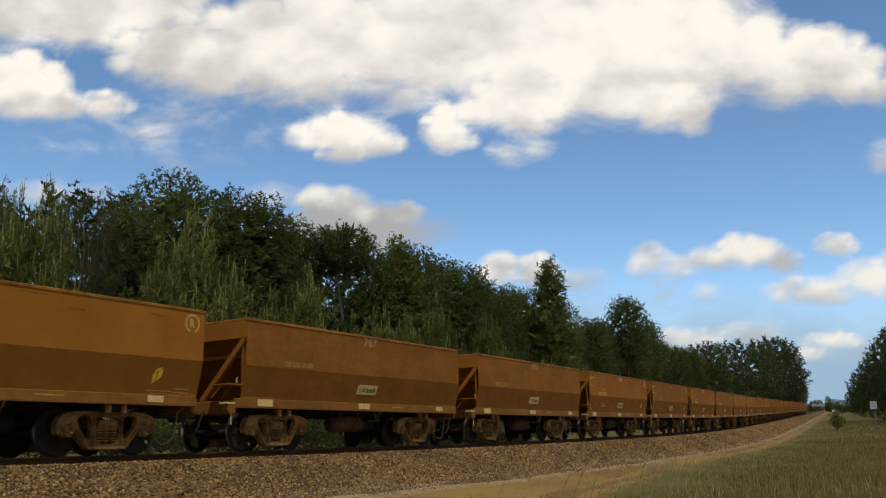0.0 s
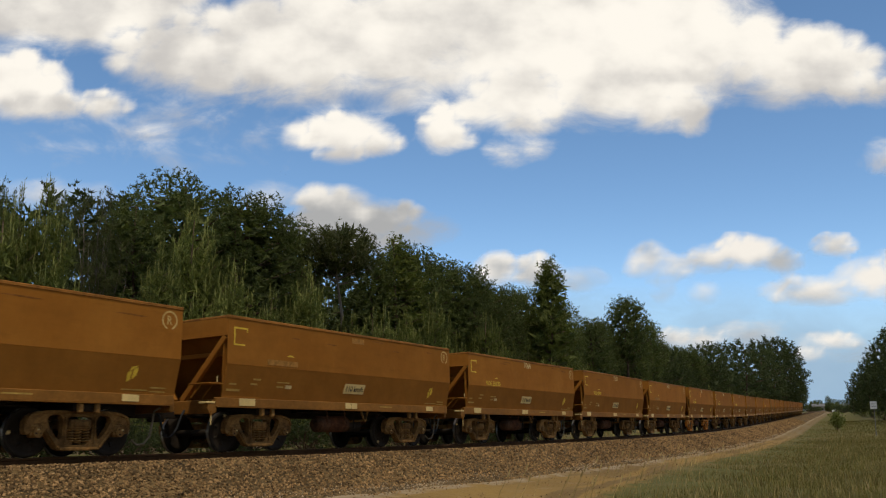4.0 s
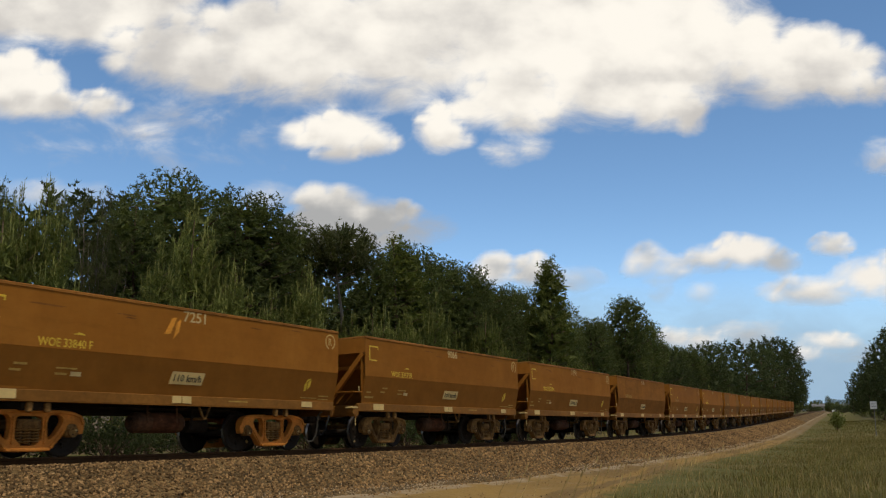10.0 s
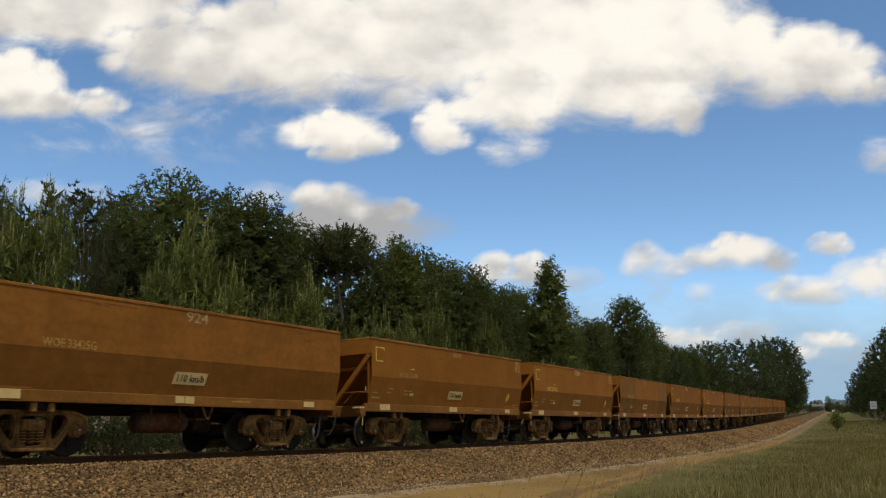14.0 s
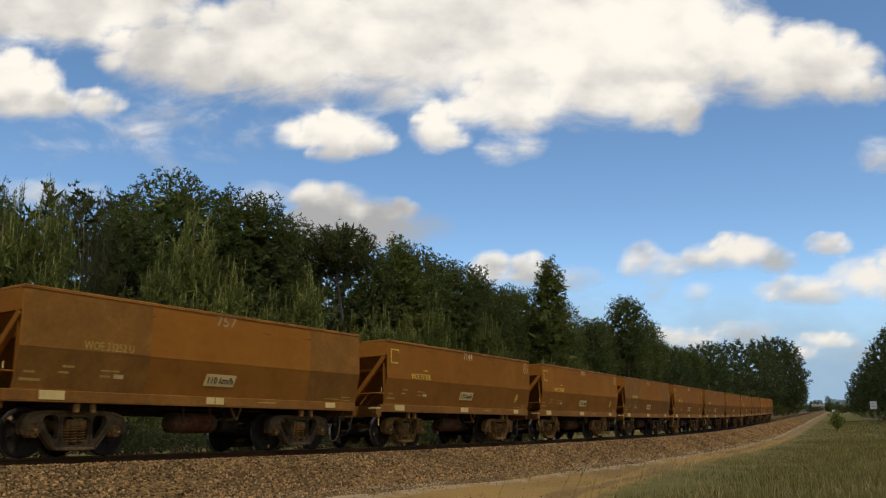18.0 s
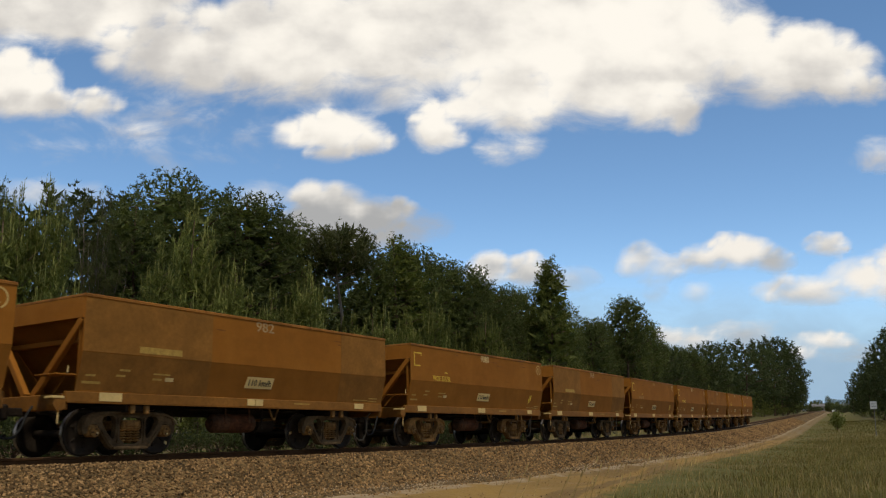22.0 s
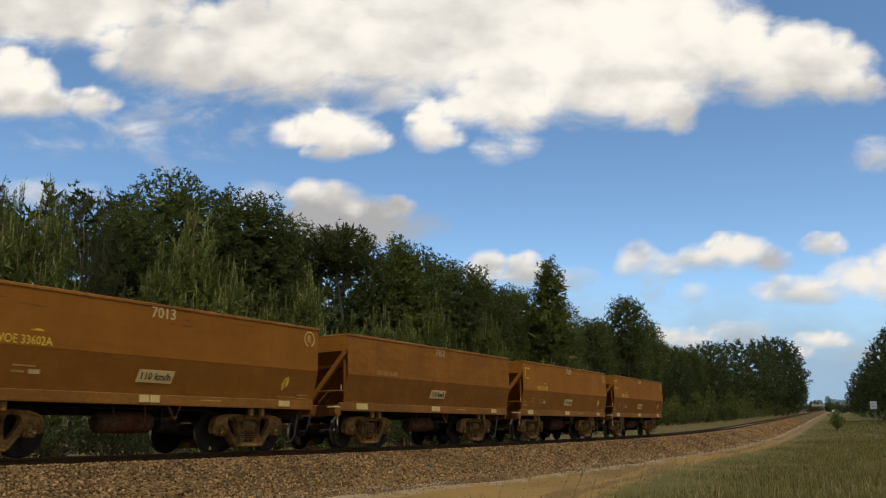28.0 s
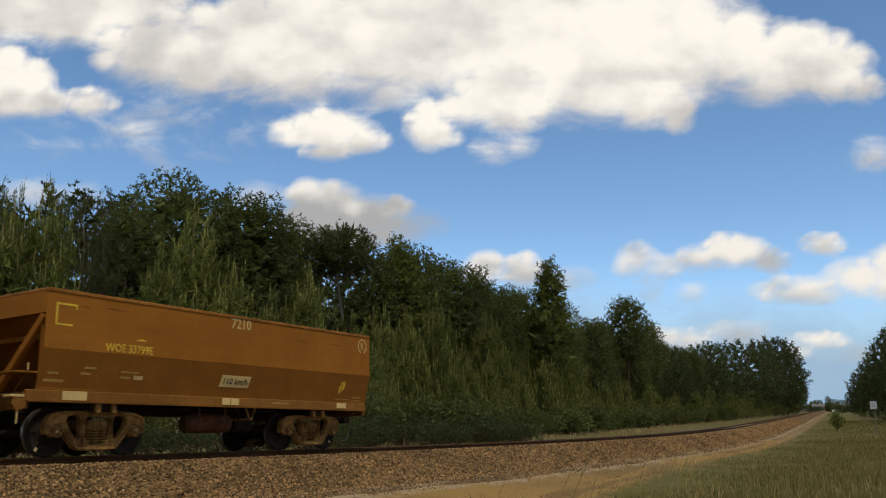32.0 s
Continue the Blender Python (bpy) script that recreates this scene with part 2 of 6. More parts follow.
def ground_material():
    """Grass, sand track and forest floor, told apart by the distance from the line."""
    m = bpy.data.materials.new("earth_and_sand")
    m.use_nodes = True
    n, l = m.node_tree.nodes, m.node_tree.links
    b = n["Principled BSDF"]
    b.inputs["Roughness"].default_value = 0.95
    b.inputs["Specular IOR Level"].default_value = 0.15
    co = n.new("ShaderNodeTexCoord")
    side = n.new("ShaderNodeAttribute"); side.attribute_name = "aside"

    def noise_tex(scale, detail=5.0):
        t = n.new("ShaderNodeTexNoise")
        t.inputs["Scale"].default_value, t.inputs["Detail"].default_value = scale, detail
        l.new(co.outputs["Object"], t.inputs["Vector"])
        return t.outputs["Fac"]

    def math_node(op, a, c):
        x = n.new("ShaderNodeMath"); x.operation = op
        for k, v in enumerate((a, c)):
            if isinstance(v, float):
                x.inputs[k].default_value = v
            else:
                l.new(v, x.inputs[k])
        return x.outputs[0]

    def step(v, lo, hi):
        r = n.new("ShaderNodeMapRange"); r.interpolation_type = "SMOOTHSTEP"
        r.inputs[1].default_value, r.inputs[2].default_value = lo, hi
        l.new(v, r.inputs[0])
        return r.outputs[0]

    def mix(f, a, c):
        x = n.new("ShaderNodeMix"); x.data_type = "RGBA"
        l.new(f, x.inputs["Factor"])
        for k, v in (("A", a), ("B", c)):
            if isinstance(v, tuple):
                x.inputs[k].default_value = (*v, 1)
            else:
                l.new(v, x.inputs[k])
        return x.outputs["Result"]

    coarse, fine, patch = noise_tex(0.35), noise_tex(9.0), noise_tex(1.3)
    along = n.new("ShaderNodeAttribute"); along.attribute_name = "along"
    lane = n.new("ShaderNodeCombineXYZ")
    l.new(math_node("MULTIPLY", side.outputs["Fac"], 2.2), lane.inputs[0])
    l.new(math_node("MULTIPLY", along.outputs["Fac"], 0.10), lane.inputs[1])
    tracks = n.new("ShaderNodeTexNoise")
    tracks.inputs["Scale"].default_value, tracks.inputs["Detail"].default_value = 1.0, 6.0
    l.new(lane.outputs[0], tracks.inputs["Vector"])
    wob = math_node("ADD", side.outputs["Fac"], math_node("MULTIPLY", math_node("SUBTRACT", patch, 0.5), 1.6))
    grass = mix(fine, (0.072, 0.07, 0.016), (0.12, 0.108, 0.028))
    dry = mix(fine, (0.12, 0.092, 0.034), (0.19, 0.145, 0.055))
    grass = mix(step(coarse, 0.46, 0.66), grass, dry)
    sand = mix(fine, (0.205, 0.122, 0.036), (0.31, 0.192, 0.06))
    sand = mix(step(patch, 0.45, 0.7), sand, (0.27, 0.165, 0.046))
    sand = mix(step(tracks.outputs["Fac"], 0.44, 0.58), sand, mix(fine, (0.13, 0.078, 0.028), (0.205, 0.13, 0.046)))
    worn = mix(fine, (0.13, 0.095, 0.05), (0.23, 0.17, 0.09))
    sand = mix(step(math_node("ADD", along.outputs["Fac"], math_node("MULTIPLY", math_node("SUBTRACT", coarse, 0.5), 60.0)), 45.0, 100.0), sand, mix(step(tracks.outputs["Fac"], 0.44, 0.6), worn, sand))
    pale = mix(fine, (0.24, 0.175, 0.10), (0.38, 0.29, 0.18))
    floor = mix(fine, (0.07, 0.05, 0.028), (0.17, 0.125, 0.07))
    col = mix(step(wob, -12.0, -10.0), floor, mix(step(coarse, 0.42, 0.62), grass, mix(fine, (0.085, 0.066, 0.032), (0.145, 0.11, 0.052))))
    col = mix(step(wob, -5.2, -4.2), col, pale)
    col = mix(step(wob, 4.2, 4.9), col, sand)
    col = mix(step(wob, 5.7, 6.5), col, grass)
    l.new(col, b.inputs["Base Color"])
    h = n.new("ShaderNodeBump")
    h.inputs["Distance"].default_value = 0.05
    l.new(fine, h.inputs["Height"]); l.new(h.outputs[0], b.inputs["Normal"])
    return m


EARTH = ground_material()


# ---- building helpers ----
def link_mesh(name, bm, mat, smooth=False):
    me = bpy.data.meshes.new(name)
    bm.normal_update()
    bm.to_mesh(me)
    bm.free()
    me.materials.append(mat)
    if smooth:
        me.polygons.foreach_set("use_smooth", [True] * len(me.polygons))
    return me


def part(name, bm, mat, parent=None, label="", smooth=False):
    ob = new(name, bm if isinstance(bm, bpy.types.Mesh) else link_mesh(name, bm, mat, smooth))
    ob.parent = parent
    if label:
        ob["label"] = label
    return ob


def mesh_from(name, verts, faces, mat, smooth=False):
    me = bpy.data.meshes.new(name)
    me.from_pydata([tuple(v) for v in verts] if not isinstance(verts, np.ndarray) else verts.tolist(), [], faces)
    me.materials.append(mat)
    if smooth:
        me.polygons.foreach_set("use_smooth", [True] * len(me.polygons))
    return me


def thing(name, label, category, group="", kind="", m=None):
    ob = new(name)
    ob.empty_display_size = 0.3
    if m is not None:
        ob.matrix_basis = m
    return tagged(ob, label, category, group, kind)


def box(bm, lo, hi, bevel=0.0, m=None):
    """A bevelled box between two corners."""
    r = bmesh.ops.create_cube(bm, size=1.0)
    lo, hi = Vector(lo), Vector(hi)
    size = hi - lo
    mat = Matrix.Translation((lo + hi) / 2) @ Matrix.Diagonal((*size, 1))
    bmesh.ops.transform(bm, matrix=mat if m is None else m @ mat, verts=r["verts"])
    if bevel:
        edges = list({e for v in r["verts"] for e in v.link_edges})
        bmesh.ops.bevel(bm, geom=edges, offset=bevel, segments=1, affect="EDGES", profile=0.5)
    return bm


def rod(bm, a, b, r, n=8, r2=None):
    """A round bar from a to b."""
    a, b = Vector(a), Vector(b)
    d = b - a
    m = Matrix.Translation((a + b) / 2) @ d.to_track_quat("Z", "Y").to_matrix().to_4x4()
    bmesh.ops.create_cone(bm, cap_ends=True, segments=n, radius1=r, radius2=r if r2 is None else r2, depth=d.length, matrix=m)
    return bm


def bar(bm, a, b, w, h, up=(0, 0, 1)):
    """A rectangular bar from a to b, w wide and h high."""
    a, b = Vector(a), Vector(b)
    x = (b - a).normalized()
    y = Vector(up).cross(x).normalized()
    z = x.cross(y)
    m = Matrix(((x.x, y.x, z.x, 0), (x.y, y.y, z.y, 0), (x.z, y.z, z.z, 0), (0, 0, 0, 1)))
    m.translation = (a + b) / 2
    L = (b - a).length
    return box(bm, (-L / 2, -w / 2, -h / 2), (L / 2, w / 2, h / 2), min(w, h) * 0.12, m)


def tube(bm, pts, r, n=6):
    """A bent pipe through points."""
    rings = []
    pts = [Vector(p) for p in pts]
    for i, p in enumerate(pts):
        d = (pts[min(i + 1, len(pts) - 1)] - pts[max(i - 1, 0)]).normalized()
        q = d.to_track_quat("Z", "Y")
        rings.append([bm.verts.new(p + q @ Vector((r * math.cos(2 * math.pi * k / n), r * math.sin(2 * math.pi * k / n), 0))) for k in range(n)])
    for a, b in zip(rings, rings[1:]):
        for k in range(n):
            bm.faces.new((a[k], a[(k + 1) % n], b[(k + 1) % n], b[k]))
    bm.faces.new(rings[0][::-1]); bm.faces.new(rings[-1])
    return bm


def prism(bm, outline, a, b, put):
    """An outline in the plane (u, v) drawn out from a to b; put(u, v, w) gives the place."""
    lo = [bm.verts.new(put(u, v, a)) for u, v in outline]
    hi = [bm.verts.new(put(u, v, b)) for u, v in outline]
    k = len(outline)
    bm.faces.new(lo[::-1]); bm.faces.new(hi)
    for i in range(k):
        bm.faces.new((lo[i], lo[(i + 1) % k], hi[(i + 1) % k], hi[i]))
    bmesh.ops.recalc_face_normals(bm, faces=bm.faces)
    return bm


def lathe(bm, profile, n=24, axis="Y"):
    """A ring profile of (radius, along) turned about an axis."""
    rings = []
    for r, t in profile:
        ring = []
        for k in range(n):
            c, s = r * math.cos(2 * math.pi * k / n), r * math.sin(2 * math.pi * k / n)
            ring.append(bm.verts.new((c, t, s) if axis == "Y" else (c, s, t)))
        rings.append(ring)
    for a, b in zip(rings, rings[1:]):
        for k in range(n):
            bm.faces.new((a[k], a[(k + 1) % n], b[(k + 1) % n], b[k]))
    bmesh.ops.recalc_face_normals(bm, faces=bm.faces)
    return bm


# ---- clouds: far backdrop sheets that drift ----
def cloud_material(name, white, grey, edge):
    m = bpy.data.materials.new(name)
    m.use_nodes = True
    n, l = m.node_tree.nodes, m.node_tree.links
    n.remove(n["Principled BSDF"])
    co = n.new("ShaderNodeTexCoord")
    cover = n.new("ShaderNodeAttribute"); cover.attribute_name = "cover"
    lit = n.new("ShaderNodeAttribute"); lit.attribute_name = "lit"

    def noise_tex(size, detail, rough, off=0.0, stretch=1.6, twist=0.0):
        mp = n.new("ShaderNodeMapping")
        mp.inputs["Location"].default_value = (off, off, 0)
        mp.inputs["Scale"].default_value = (1 / (size * stretch), 1 / size, 1)
        l.new(co.outputs["Object"], mp.inputs["Vector"])
        t = n.new("ShaderNodeTexNoise")
        t.inputs["Scale"].default_value, t.inputs["Detail"].default_value, t.inputs["Roughness"].default_value = 1.0, detail, rough
        t.inputs["Distortion"].default_value = twist
        l.new(mp.outputs[0], t.inputs["Vector"])
        return t.outputs["Fac"]

    def calc(op, *args):
        x = n.new("ShaderNodeMath"); x.operation = op
        for k, v in enumerate(args):
            if isinstance(v, (int, float)):
                x.inputs[k].default_value = v
            else:
                l.new(v, x.inputs[k])
        return x.outputs[0]

    def step(v, lo, hi, a=0.0, b=1.0):
        r = n.new("ShaderNodeMapRange"); r.interpolation_type = "SMOOTHSTEP"
        for k, x in enumerate((lo, hi, a, b)):
            r.inputs[k + 1].default_value = x
        l.new(v, r.inputs[0])
        return r.outputs[0]

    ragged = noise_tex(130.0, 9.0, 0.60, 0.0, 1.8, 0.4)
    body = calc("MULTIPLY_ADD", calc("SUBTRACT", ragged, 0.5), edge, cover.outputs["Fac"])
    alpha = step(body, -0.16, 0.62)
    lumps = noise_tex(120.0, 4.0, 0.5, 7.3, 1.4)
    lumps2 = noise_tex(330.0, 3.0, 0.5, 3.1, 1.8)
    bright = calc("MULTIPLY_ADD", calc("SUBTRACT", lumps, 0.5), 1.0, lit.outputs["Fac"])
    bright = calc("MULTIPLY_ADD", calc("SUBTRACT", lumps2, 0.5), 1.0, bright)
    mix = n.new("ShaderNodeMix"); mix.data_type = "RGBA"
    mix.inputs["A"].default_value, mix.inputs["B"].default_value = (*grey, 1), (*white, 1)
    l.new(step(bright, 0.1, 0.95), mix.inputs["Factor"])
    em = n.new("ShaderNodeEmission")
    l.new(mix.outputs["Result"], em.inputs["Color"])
    clear = n.new("ShaderNodeBsdfTransparent")
    ms = n.new("ShaderNodeMixShader")
    l.new(alpha, ms.inputs[0]); l.new(clear.outputs[0], ms.inputs[1]); l.new(em.outputs[0], ms.inputs[2])
    l.new(ms.outputs[0], n["Material Output"].inputs["Surface"])
    return m


CLOUD_HIGH = cloud_material("sunlit_cumulus", (0.96, 0.95, 0.92), (0.57, 0.57, 0.58), 1.35)
CLOUD_LOW = cloud_material("distant_cumulus", (0.88, 0.87, 0.85), (0.46, 0.49, 0.53), 1.0)
CLOUD_MIDDLE = cloud_material("grey_based_cumulus", (0.86, 0.855, 0.84), (0.40, 0.42, 0.45), 1.0)
FAR = 3000.0


def billows(puffs):
    """Each thick puff gets smaller swellings about its rim and over its face."""
    r = random.Random(5)
    out = []
    for cx, cy, rx, ry, dense, shine in puffs:
        if dense < 0.5 or rx > 400:
            out.append((cx, cy, rx, ry, dense, shine))
            continue
        out.append((cx, cy, rx * 0.9, ry * 0.88, dense, shine))
        for k in range(7 if rx < 120 else 12):
            a, d, f = r.uniform(-0.5, 3.7), r.uniform(0.45, 0.72), r.uniform(0.22, 0.40)
            size = f * min(ry * 1.25, rx)
            out.append((cx + math.cos(a) * rx * d, cy + math.sin(a) * ry * d, size * 1.3, size, dense * 0.8, shine + r.uniform(-0.15, 0.3)))
    return out


def cloud_sheet(name, far, mat, puffs, label, region):
    """A sheet square to the view, far metres off. A puff: centre (degrees right and above the view's axis, times 26.18), half sizes, thickness, brightness."""
    k = far / 1500.0
    x0, x1, y0, y1, step = region
    us, vs = np.arange(x0, x1 + 1, step), np.arange(y0, y1 + 1, step)
    U, V = np.meshgrid(us, vs)
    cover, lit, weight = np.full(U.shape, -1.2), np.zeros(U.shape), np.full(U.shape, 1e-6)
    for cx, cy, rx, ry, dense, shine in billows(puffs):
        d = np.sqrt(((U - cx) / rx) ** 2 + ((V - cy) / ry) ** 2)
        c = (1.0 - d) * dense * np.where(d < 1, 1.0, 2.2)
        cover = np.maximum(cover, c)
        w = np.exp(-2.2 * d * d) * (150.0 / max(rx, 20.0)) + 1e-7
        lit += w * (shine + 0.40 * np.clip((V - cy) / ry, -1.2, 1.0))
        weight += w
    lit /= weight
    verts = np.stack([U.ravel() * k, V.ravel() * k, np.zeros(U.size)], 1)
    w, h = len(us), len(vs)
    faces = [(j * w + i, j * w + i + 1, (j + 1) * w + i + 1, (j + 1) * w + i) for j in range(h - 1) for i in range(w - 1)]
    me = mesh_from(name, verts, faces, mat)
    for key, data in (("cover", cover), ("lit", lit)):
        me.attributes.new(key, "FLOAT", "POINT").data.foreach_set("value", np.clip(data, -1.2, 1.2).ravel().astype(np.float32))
    ob = new(name, me)
    ob.visible_shadow = False
    tagged(ob, label, "clouds", kind="structure")
    ob.matrix_basis = look(EYE, AIM, LEAN) @ Matrix.Translation((0, 0, -far))
    return ob


def P(x, y, rx, ry, dense=1.0, shine=0.55):
    return (x - 784.0, 441.0 - y, rx, ry, dense, shine)


HIGH = [P(80, 5, 360, 105, 1.3, 0.45), P(330, 90, 190, 85, 1.1, 0.45), P(520, 90, 270, 118, 1.2, 0.5), P(700, 60, 270, 160, 1.2, 0.6),
        P(950, 40, 340, 190, 1.4, 0.75), P(900, 170, 125, 85, 1.1, 0.6), P(1080, 160, 175, 88, 1.1, 0.75), P(1195, 70, 205, 150, 1.3, 0.75),
        P(1150, 190, 80, 55, 1.0, 0.7), P(1215, 200, 45, 48, 0.8, 0.45), P(1395, 122, 150, 84, 1.1, 0.6), P(1475, 140, 85, 62, 0.9, 0.45),
        P(1535, 160, 60, 34, 0.6, 0.2), P(1490, 108, 85, 62, 0.95, 0.5), P(20, 145, 105, 66, 1.2, 0.85), P(60, 185, 150, 34, 0.9, 0.5), P(170, 185, 66, 34, 0.8, 0.7),
        P(595, 235, 108, 46, 1.1, 0.8), P(535, 243, 66, 30, 0.8, 0.6), P(655, 252, 60, 28, 0.8, 0.6), P(590, 268, 60, 26, 0.7, 0.4),
        P(770, 228, 52, 54, 1.0, 0.8), P(795, 245, 42, 26, 0.7, 0.6), P(885, 268, 40, 28, 0.42, 0.6), P(930, 262, 36, 18, 0.28, 0.6),
        P(300, 182, 37, 18, 0.03, 0.6), P(372, 205, 28, 13, 0.03, 0.6), P(125, 224, 28, 10, 0.03, 0.6), P(200, 222, 27, 16, 0.03, 0.6),
        P(255, 235, 34, 10, 0.03, 0.6), P(145, 262, 43, 13, 0.03, 0.6), P(315, 262, 55, 14, 0.03, 0.6), P(455, 232, 34, 12, 0.03, 0.6),
        P(1562, 280, 36, 30, 0.2, 0.4), P(-300, 60, 260, 150, 1.2, 0.5), P(1900, 250, 220, 90, 1.0, 0.6), P(400, -320, 500, 160, 1.2, 0.5),
        P(1500, -380, 420, 140, 1.1, 0.6), P(-500, -250, 260, 120, 1.0, 0.6)]
MIDDLE = [P(590, 372, 98, 58, 1.1, 0.62), P(650, 385, 110, 48, 1.0, 0.15), P(725, 404, 80, 34, 0.48, 0.0), P(545, 395, 70, 36, 0.8, 0.2),
          P(610, 420, 120, 40, 1.0, -0.05), P(-200, 330, 220, 60, 0.9, 0.5), P(1800, 380, 150, 50, 0.9, 0.5)]
LOW = [P(1312, 446, 80, 38, 0.9, 0.95), P(1250, 458, 55, 32, 0.8, 0.5), P(1370, 460, 50, 28, 0.7, 0.4), P(1466, 434, 52, 26, 0.8, 0.6),
       P(1142, 462, 44, 40, 0.5, 0.4), P(1180, 476, 50, 26, 0.5, 0.4), P(1160, 500, 26, 30, 0.25, 0.3), P(1440, 516, 115, 32, 0.7, 0.6),
       P(1535, 492, 80, 46, 0.9, 0.9), P(1600, 490, 100, 66, 1.0, 0.8), P(872, 478, 52, 38, 0.9, 0.6), P(940, 482, 56, 34, 0.8, 0.5),
       P(995, 494, 66, 22, 0.35, 0.3), P(1235, 518, 28, 20, 0.25, 0.4), P(1460, 603, 66, 22, 0.65, 0.7), P(1422, 624, 32, 20, 0.6, 0.8),
       P(1235, 602, 60, 26, 0.6, 0.6), P(1185, 598, 40, 26, 0.7, 0.7), P(1320, 592, 80, 24, 0.3, 0.2),
       P(1530, 630, 60, 16, 0.25, 0.3), P(80, 345, 120, 30, 0.3, 0.5), P(460, 350, 60, 30, 0.3, 0.4)]
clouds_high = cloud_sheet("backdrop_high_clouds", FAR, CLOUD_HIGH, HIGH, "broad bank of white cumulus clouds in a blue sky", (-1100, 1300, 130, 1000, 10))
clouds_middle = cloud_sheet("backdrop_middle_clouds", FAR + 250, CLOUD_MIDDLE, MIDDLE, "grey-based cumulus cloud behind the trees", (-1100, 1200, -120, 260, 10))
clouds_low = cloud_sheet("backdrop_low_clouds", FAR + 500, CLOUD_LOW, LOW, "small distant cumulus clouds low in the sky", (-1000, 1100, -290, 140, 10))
# added glowing sheet that tones down the bright sky near the horizon
LOW_SKY_TINT = cloud_material("blue_grey_horizon_haze", (0.33, 0.50, 0.70), (0.30, 0.47, 0.67), 0.4)
LOW_SKY_PUFFS = [P(-600 + i * 320, 735 + (i * 37) % 30, 460, 240, 1.3, 0.5) for i in range(10)]
cloud_sheet("backdrop_haze", FAR + 900, LOW_SKY_TINT, LOW_SKY_PUFFS, "added blue-grey sheet that tones the low sky", (-1600, 1600, -420, 0, 20))


# ---- ground, ballast, rails ----
def graded(stops):
    """Grid lines: (from, to, step) stretches, the step growing in the outer ones."""
    out = []
    for a, b, d in stops:
        out += list(np.arange(a, b, d))
    return np.array(out)


def build_ground():
    s = graded([(-4000, -200, 400), (-200, -30, 15), (-30, -12, 2), (-12, 60, 0.6), (60, 140, 2), (140, 300, 8), (300, 900, 40), (900, 4400, 350)])
    q = graded([(-3500, -300, 320), (-300, -60, 24), (-60, -16, 4), (-16, -6, 0.7), (-6, -3.2, 0.4), (-3.2, 3.2, 1.6), (3.2, 10, 0.3), (10, 24, 0.7), (24, 60, 4), (60, 300, 24), (300, 3600, 320)])
    S, Q = np.meshgrid(s, q, indexing="ij")
    X, Y = plan(S, Q)
    Z = ground_z(S, Q)
    flat = np.clip((np.abs(Q) - 3.5) / 1.5, 0, 1)
    rut = -0.05 * np.exp(-((Q - 4.7) / 0.28) ** 2) - 0.05 * np.exp(-((Q - 5.9) / 0.25) ** 2)
    bumps = np.array([noise.noise((x * 0.35, y * 0.35, 0.3)) * 0.10 + noise.noise((x * 1.3, y * 1.3, 5.0)) * 0.045 for x, y in zip(X.ravel(), Y.ravel())]).reshape(X.shape)
    Z = Z + bumps * flat * np.where(np.abs(Q) < 80, 1, 0.5) + rut
    w = len(q)
    verts = np.stack([X.ravel(), Y.ravel(), Z.ravel()], 1)
    faces = [(i * w + j, i * w + j + 1, (i + 1) * w + j + 1, (i + 1) * w + j) for i in range(len(s) - 1) for j in range(w - 1)]
    me = mesh_from("ground", verts, faces, EARTH, True)
    me.attributes.new("aside", "FLOAT", "POINT").data.foreach_set("value", np.where(Q > 5.0, Q - np.minimum(sand_widens(S), Q - 5.0), Q).ravel().astype(np.float32))
    me.attributes.new("along", "FLOAT", "POINT").data.foreach_set("value", S.ravel().astype(np.float32))
    me.flip_normals()
    tagged(new("ground", me), "grassy ground with a sandy vehicle track beside the railway", "ground", kind="structure")


def sweep(name, section, s0, s1, step, mat, smooth=False, tilt=True, jitter=0.0):
    """A cross-section of (q, z over the rail top) drawn along the line."""
    s = np.arange(s0, s1 + step / 2, step)
    rows = []
    for q, z in section:
        x, y = plan(s, np.full_like(s, q))
        zz = line_z(s) + z + (q * CANT if tilt else 0)
        rows.append(np.stack([x, y, zz], 1))
    V = np.stack(rows, 1)
    if jitter:
        V[:, 1:-1, 2] += np.random.uniform(-jitter, jitter, V[:, 1:-1, 2].shape)
    w = len(section)
    faces = [(i * w + j, i * w + j + 1, (i + 1) * w + j + 1, (i + 1) * w + j) for i in range(len(s) - 1) for j in range(w - 1)]
    return mesh_from(name, V.reshape(-1, 3), faces, mat, smooth)


BED_SECTION = [(-5.2, -0.95), (-4.2, -0.72), (-3.2, -0.35), (-2.3, -0.12), (-1.9, -0.13), (-1.3, -0.16), (0.0, -0.17), (1.3, -0.165), (1.7, -0.15), (2.1, -0.14),
               (2.5, -0.31), (2.9, -0.48), (3.3, -0.65), (3.7, -0.80), (4.1, -0.93), (4.7, -1.15)]


def bed_z(q):
    return np.interp(q, [a for a, b in BED_SECTION], [b for a, b in BED_SECTION])


def rail_section(q):
    """Foot, web and head of a flat-bottomed rail."""
    half = [(0.07, -0.165), (0.07, -0.155), (0.012, -0.135), (0.010, -0.05), (0.035, -0.038), (0.035, -0.006), (0.028, 0.0)]
    return [(q - a, b) for a, b in half] + [(q + a, b) for a, b in half[::-1]]


